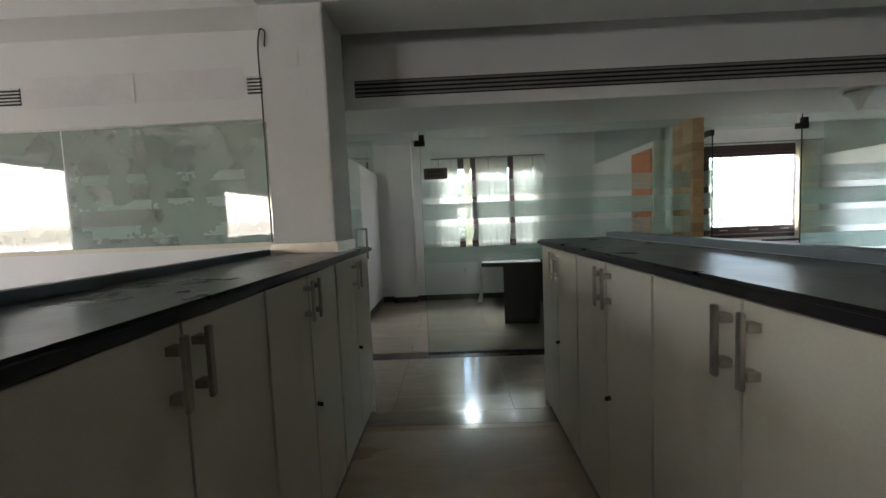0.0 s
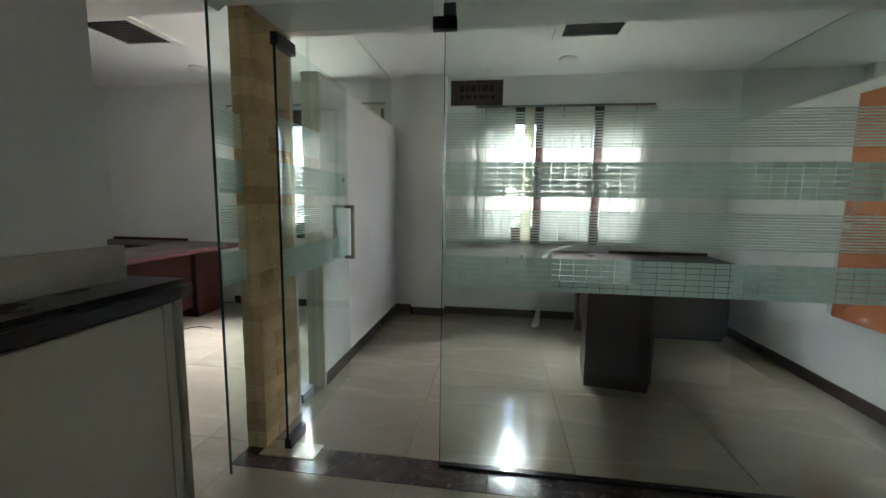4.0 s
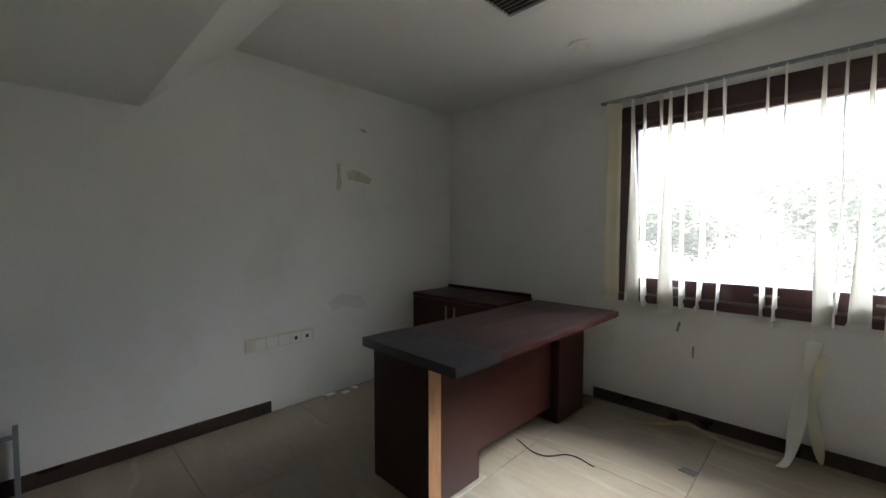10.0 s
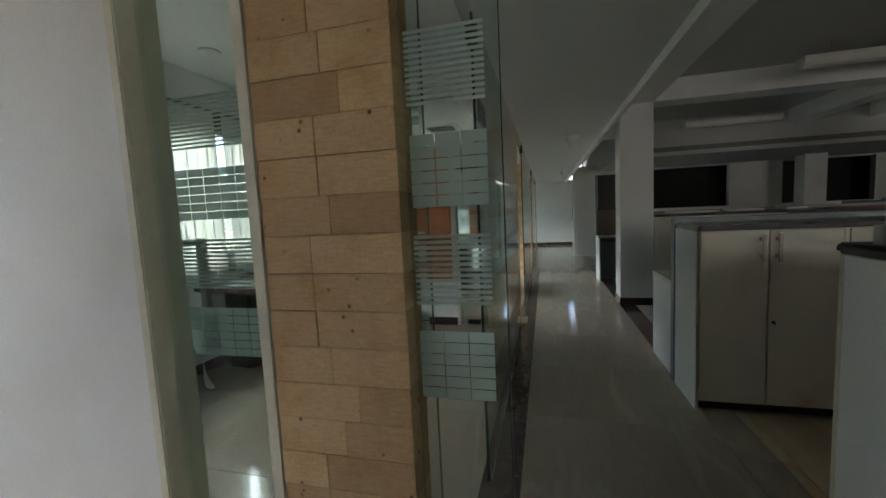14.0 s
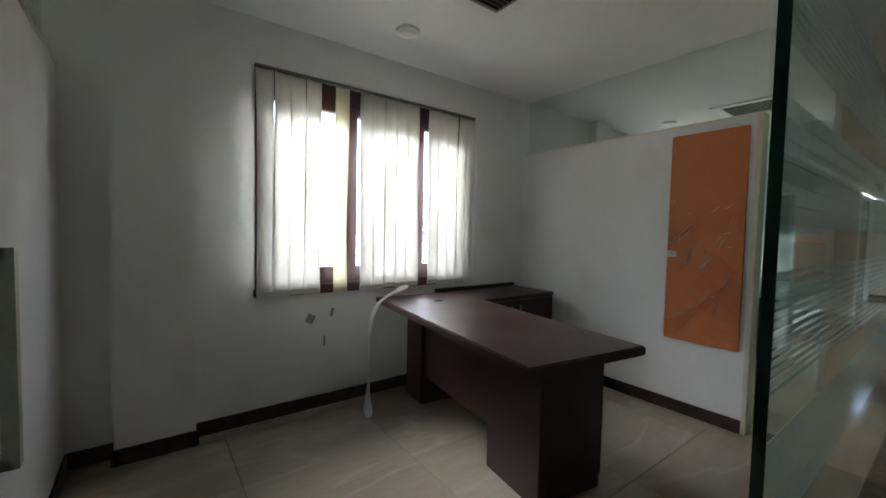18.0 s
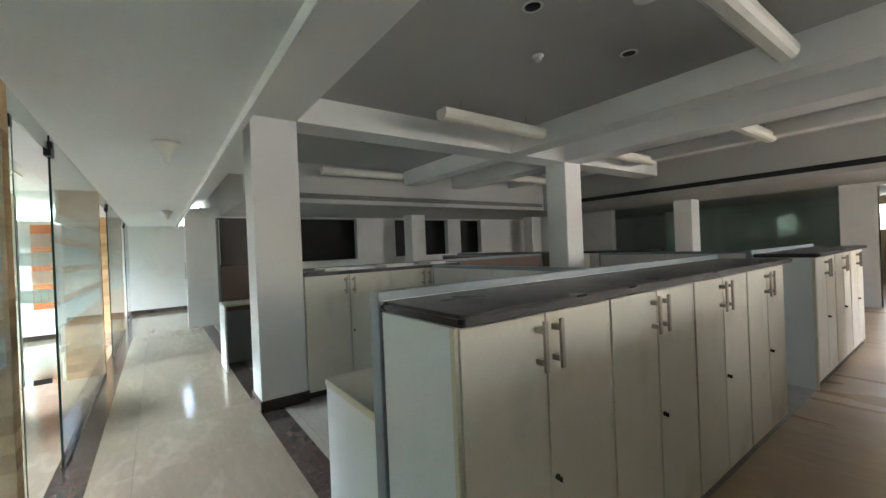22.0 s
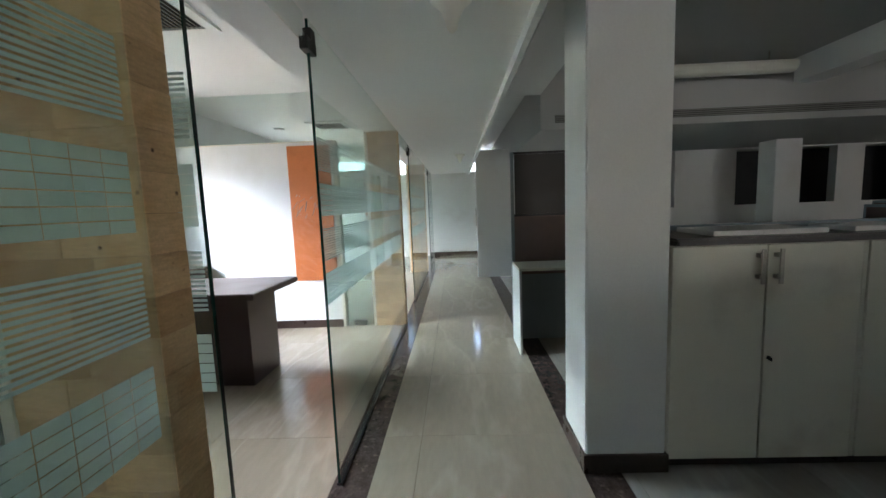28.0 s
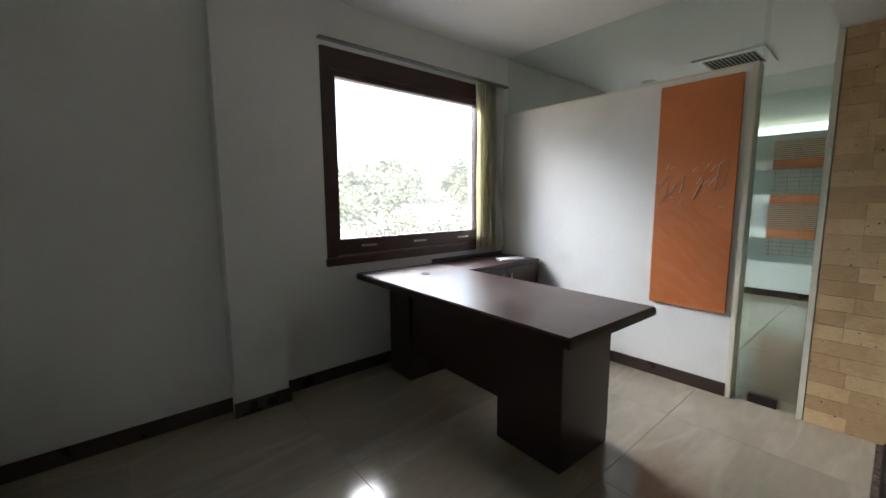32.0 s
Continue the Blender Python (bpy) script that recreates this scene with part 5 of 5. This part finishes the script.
prism("desk_top", curve + [(1.85, 1.14), (2.54, 1.14)], 'z', 0.70, 0.725, M_DTOP, wt)
prism("edge_band", [(x, y + 0.006) for x, y in curve] + [(x, y + 0.0005) for x, y in curve[::-1]], 'z', 0.698, 0.727, M_EDGEB, wt)
box("end_panel", (2.522, 1.14, 0.0), (2.54, 2.13, 0.698), M_LAMW, wt)
box("modesty_panel", (1.87, 2.02, 0.05), (2.52, 2.036, 0.698), M_GREYP, wt)
lathe("grommet", [(0.03, 0), (0.033, 0.002), (0.02, 0.004)], M_GREYP, wt, at=(2.35, 1.75, 0.725))

ts = thing("tall_screen", "tall dark screen with solid brown top panel", "screen")
box("base_panel", (5.36, 2.05, 0.0), (5.40, 2.86, 0.62), M_GREYP, ts)
box("middle_panel", (5.36, 2.05, 0.62), (5.40, 2.86, 1.16), M_FABRIC, ts)
# solid dark brown top, opaque, with no glass in it
box("glass_panel", (5.372, 2.07, 1.17), (5.384, 2.85, 1.72), mat("dark_brown_panel", (0.030, 0.024, 0.020), 0.45, 0.15, 4, 80, 0.05), ts)
for z in (1.16, 1.72):
    box("rail", (5.358, 2.05, z), (5.402, 2.86, z + 0.02), M_DARKM, ts)
box("post", (5.356, 2.86, 0.0), (5.404, 2.885, 1.74), M_GREYP, ts)
lw = thing("side_panel", "low white laminate desk side", "panel")
box("panel", (4.95, 2.868, 0.0), (5.35, 2.886, 0.72), M_LAMW, lw)
box("desk_top", (4.95, 2.2, 0.72), (5.35, 2.886, 0.742), M_DTOP, lw)

# things lying on the far worktops
for k, (x0, y0, x1, y1) in enumerate(((3.50, 1.75, 3.80, 2.25), (3.52, 1.30, 3.76, 1.62), (3.50, 0.90, 3.74, 1.10))):
    p = thing("paper_stack", "flat pale folder lying on the black worktop", "folder", "folders")
    box("folder", (x0, y0, HC + 0.0355), (x1, y1, HC + 0.058), M_PAPER, p, bevel=0.003)

# tall wall cabinets across the hall
for k in range(5):
    x1 = -1.42 - k * 0.52
    t = thing("tall_cabinet", "tall cream cabinet along the far wall", "cabinet", "tall cabinets")
    box("carcass", (x1 - 0.518, YHS + 0.02, 0.06), (x1, YHS + 0.42, 2.04), M_LAM, t)
    box("plinth", (x1 - 0.518, YHS + 0.02, 0), (x1, YHS + 0.38, 0.06), M_SKIRT, t)
    dd = box("door", (x1 - 0.513, YHS + 0.421, 0.07), (x1 - 0.005, YHS + 0.438, 2.03), M_LAM, t, bevel=0.002)
    hx = x1 - 0.06 if k % 2 else x1 - 0.46
    box("handle", (hx - 0.006, YHS + 0.4385, 0.98), (hx + 0.006, YHS + 0.455, 1.14), M_STEEL, dd)
fr = structure(new("door_6"), "white framed opening to the passage", "door frame")
box("jamb", (-0.47, YHS - 0.16, 0), (-0.42, YHS + 0.01, 2.05), M_WHITEP, fr)
box("jamb", (1.0, YHS - 0.16, 0), (1.05, YHS + 0.01, 2.05), M_WHITEP, fr)
box("head", (-0.42, YHS - 0.16, 1.99), (1.0, YHS + 0.01, 2.05), M_WHITEP, fr)
box("side_pane", (0.995, -8.6, 0), (1.0, YHS - 0.16, 2.0), M_GLASS, fr)
pl = thing("stone_column", "tan stone column in the bright passage", "column")
for k in range(13):
    box("stone", (-0.08, -8.2, 0.155 * k), (0.40, -7.9, 0.155 * k + 0.150), M_BRICK, pl, bevel=0.004)
for k, (x, y, w, d, h, m) in enumerate(((-0.02, -7.55, 0.26, 0.22, 0.20, M_BARE), (0.30, -7.5, 0.20, 0.26, 0.12, M_PAPER), (0.06, -7.2, 0.16, 0.14, 0.10, M_GREYP))):
    cb = thing("carton", "small closed carton standing on the passage floor", "carton", "passage cartons")
    box("body", (x, y, 0.0), (x + w, y + d, h), m, cb, bevel=0.004)
    box("tape", (x + w * 0.42, y - 0.001, h - 0.03), (x + w * 0.58, y + d + 0.001, h + 0.001), M_PAPER, cb)
nt = thing("wall_notice", "small blank notice on the white wall", "notice")
box("sheet", (1.12, YHS + 0.001, 1.3), (1.36, YHS + 0.004, 1.46), M_PAPER, nt)

# ---- hall ceiling fixtures ----
def tube_light(x, y, z, ang, label="unlit white tube light fitting"):
    t = thing("tube_light", label, "tube light", "tube lights", pose(x, y, z, 0, 0, ang))
    bm = bmesh.new()
    prof = [(-0.066, 0.0), (0.066, 0.0), (0.078, -0.030), (0.075, -0.060), (0.058, -0.088), (0.030, -0.104), (-0.030, -0.104), (-0.058, -0.088), (-0.075, -0.060), (-0.078, -0.030)]
    p = [bm.verts.new((-0.68, u, v)) for u, v in prof]
    q = [bm.verts.new((0.68, u, v)) for u, v in prof]
    for i in range(len(p)):
        j = (i + 1) % len(p)
        bm.faces.new((p[i], p[j], q[j], q[i]))
    bmesh.ops.recalc_face_normals(bm, faces=bm.faces[:])
    part("diffuser", bm, M_TUBE, t, "opal diffuser", smooth=False)
    for s in (-1, 1):
        prism("end_cap", [(u * 0.98, v * 0.98) for u, v in prof], 'x', s * 0.68 - 0.006, s * 0.68 + 0.006, M_WHITEP, t)
    for s in (-0.45, 0.45):
        rod("hanger", 0.005, (s, 0, 0.0), (s, 0, ZHALL - z), M_STEEL, t)
    return t


tube_light(0.78, 0.62, 2.56, 90)
tube_light(2.88, 0.65, 2.54, 90)
tube_light(1.6, -2.3, 2.56, 90)
tube_light(3.1, -2.3, 2.56, 90)
tube_light(5.85, 0.73, 2.56, 90)
tube_light(5.1, -2.4, 2.56, 90)
tube_light(-2.4, -0.6, 2.56, 60)
tube_light(-2.6, -2.6, 2.56, 60)
for x, y in ((1.525, 1.65), (1.525, 0.59), (2.35, -2.2), (4.6, 1.3)):
    dl = thing("downlight", "round recessed downlight with dark mouth", "downlight", "hall downlights")
    lathe("ring", [(0.062, 0), (0.064, -0.005), (0.052, -0.010), (0.046, -0.004)], M_WHITEP, dl, at=(x, y, ZHALL))
    # flat dark disc instead of the recess's own shade
    lathe("mouth", [(0.045, -0.001), (0.045, -0.006), (0.004, -0.0055)], M_DARK, dl, at=(x, y, ZHALL))
for x, y in ((1.91, 1.15), (-3.0, -1.0), (2.6, -3.3)):
    sd = thing("smoke_detector", "small white smoke detector", "smoke detector", "smoke detectors")
    lathe("base", [(0.04, 0), (0.042, -0.012), (0.035, -0.018)], M_WHITEP, sd, at=(x, y, ZHALL))
    lathe("head", [(0.022, -0.018), (0.026, -0.035), (0.018, -0.046), (0.004, -0.048)], M_WHITEP, sd, at=(x, y, ZHALL))
for x, y in ((1.11, 1.16), (2.0, -0.9)):
    rp = thing("ceiling_rose", "round white blank ceiling plate", "ceiling plate", "ceiling plates")
    lathe("plate", [(0.07, 0), (0.072, -0.006), (0.065, -0.010)], M_WHITEP, rp, at=(x, y, ZHALL))

# ---- bulkhead over the half wall ----
for x0, x1 in ((-0.945, -0.855), (-3.3, -2.33)):
    g = thing("air_grille", "dark wall air grille with pale bars", "air grille", "wall grilles")
    y = YH - 0.1
    box("backing", (x0, y - 0.004, 2.05), (x1, y - 0.0005, 2.15), M_DARK, g)
    for k in range(5):
        z = 2.06 + 0.02 * k
        box("slat", (x0, y - 0.010, z), (x1, y - 0.0045, z + 0.007), M_WHITEP, g)
pp = thing("taped_paper", "plain white paper taped over a grille", "paper")
bm = bmesh.new()
n = 16
rnd = random.Random(12)
rows = [[bm.verts.new((-2.31 + 1.35 * k / n, YH - 0.104 - 0.006 * rnd.random(), 2.02 + 0.18 * j / 3 + 0.008 * rnd.random())) for k in range(n + 1)] for j in range(4)]
for j in range(3):
    for k in range(n):
        bm.faces.new((rows[j][k], rows[j][k + 1], rows[j + 1][k + 1], rows[j + 1][k]))
part("sheet", bm, M_PAPER, pp, smooth=False)
box("seam_tape", (-1.64, YH - 0.113, 2.03), (-1.625, YH - 0.111, 2.19), M_WHITEP, pp)

sw = thing("switch_plate", "blank white switch plate on the column", "switch plate")
box("plate", (CX[0] + 0.12, CY[0] - 0.008, 2.10), (CX[0] + 0.20, CY[0] - 0.0005, 2.19), M_WHITEP, sw, bevel=0.003)
wr = thing("cable", "thin cable running down the column corner", "cable")
cv = bpy.data.curves.new("wire", 'CURVE')
cv.dimensions, cv.bevel_depth = '3D', 0.004
sp = cv.splines.new('BEZIER')
pts = [(CX[0] + 0.030, CY[0] - 0.012, 2.20), (CX[0] + 0.020, CY[0] - 0.014, 2.29), (CX[0] + 0.002, CY[0] - 0.012, 2.26), (CX[0] - 0.006, CY[0] - 0.006, 1.9), (CX[0] - 0.006, CY[0] - 0.006, 1.17)]
sp.bezier_points.add(len(pts) - 1)
for p, c in zip(sp.bezier_points, pts):
    p.co, p.handle_left_type, p.handle_right_type = c, 'AUTO', 'AUTO'
cv.materials.append(M_DARKM)
new("strand", cv).parent = wr

# ---- outside ----
structure(box("ground", (-400, -400, -6.2), (400, 500, -6.0), M_GROUND), "dusty ground far below", "ground")


def tree(x, y, z, h, seed, r, leaf=1.0):
    rnd = random.Random(seed)
    t = thing("tree", "leafy tree outside the office windows", "tree", "trees outside")
    bm = bmesh.new()
    limbs = []
    bm_cyl(bm, 0.16, (x, y, z), (x + 0.1, y, z + h * 0.5), 8, 0.10)
    for k in range(9):
        a, e = rnd.uniform(0, 6.28), rnd.uniform(0.25, 0.9)
        s = Vector((x + 0.1, y, z + h * rnd.uniform(0.32, 0.52)))
        tip = s + Vector((math.cos(a) * r * e, math.sin(a) * r * e, h * rnd.uniform(0.12, 0.42)))
        bm_cyl(bm, 0.06, s, tip, 6, 0.015)
        limbs.append((s, tip))
        for q in range(3):
            b = s.lerp(tip, rnd.uniform(0.4, 0.95))
            tt = b + Vector((rnd.uniform(-1, 1), rnd.uniform(-1, 1), rnd.uniform(0, 0.8))) * r * 0.4
            bm_cyl(bm, 0.02, b, tt, 5, 0.006)
            limbs.append((b, tt))
    part("trunk", bm, M_BARK, t)
    verts, faces = [], []
    for s, tip in limbs:
        for q in range(130 if leaf == 1.0 else 150):
            c = s.lerp(tip, rnd.uniform(0.35, 1.1)) + Vector((rnd.gauss(0, 1), rnd.gauss(0, 1), rnd.gauss(0, 0.8))) * r * 0.14
            u = Vector((rnd.gauss(0, 1), rnd.gauss(0, 1), rnd.gauss(0, 0.6))).normalized() * rnd.uniform(0.05, 0.10) * leaf
            v = u.cross(Vector((rnd.gauss(0, 1), rnd.gauss(0, 1), rnd.gauss(0, 1)))).normalized() * rnd.uniform(0.025, 0.045) * leaf
            i = len(verts)
            verts += [c - u, c + v, c + u, c - v]
            faces.append((i, i + 1, i + 2, i + 3))
    me = bpy.data.meshes.new("crown")
    me.from_pydata([tuple(v) for v in verts], [], faces)
    me.materials.append(M_LEAF)
    cr = new("crown", me)
    cr.parent = t
    tagged(cr, "loose crown of small leaves")


tree(-0.6, 13.0, -6.0, 9.8, 1, 2.4)
tree(2.6, 19.0, -6.0, 9.6, 2, 2.6)
tree(10.0, 14.0, -6.0, 9.0, 3, 2.4)
tree(14.8, 18.0, -6.0, 9.8, 4, 2.6)
tree(6.0, 24.0, -6.0, 10.4, 5, 3.2)
rnd = random.Random(77)
for k in range(14):
    tree(-42 + 8.0 * k + rnd.uniform(-2, 2), 46 + rnd.uniform(-6, 10), -6.0, rnd.uniform(11.5, 15.0), 20 + k, 5.5, 4.0)

# ---- floor pieces ----
lay(XW, 4.02, XP[0], YB, TILE, TILE, M_TILE)
lay(XW, YH, XP[0], 4.02, TILE, TILE, M_TILE)
lay(XP[0], 4.02, 12.0, YB, TILE, TILE, M_TILE)
lay(XP[0], 2.83, 12.0, 3.84, TILE, TILE, M_TILE)
lay(XP[0], 3.84, 12.0, 4.02, 1.2, 0.18, M_STRIP)
lay(1.20, 2.655, 9.3, 2.83, 1.2, 0.175, M_STRIP)
lay(XHW, 2.655, 1.20, 2.83, TILE, 0.175, M_TILE)
lay(-0.34, -3.0, 0.83, 2.655, 1.17, TILE, M_TILEW)
lay(0.83, -3.0, 9.3, 2.655, TILE, TILE, M_TILE2)
lay(XHW, -3.0, -0.34, 2.655, 1.2, 1.2, M_TILE2)
lay(XHW, -10.2, 12.3, -3.0, 1.6, 1.6, M_TILEW)
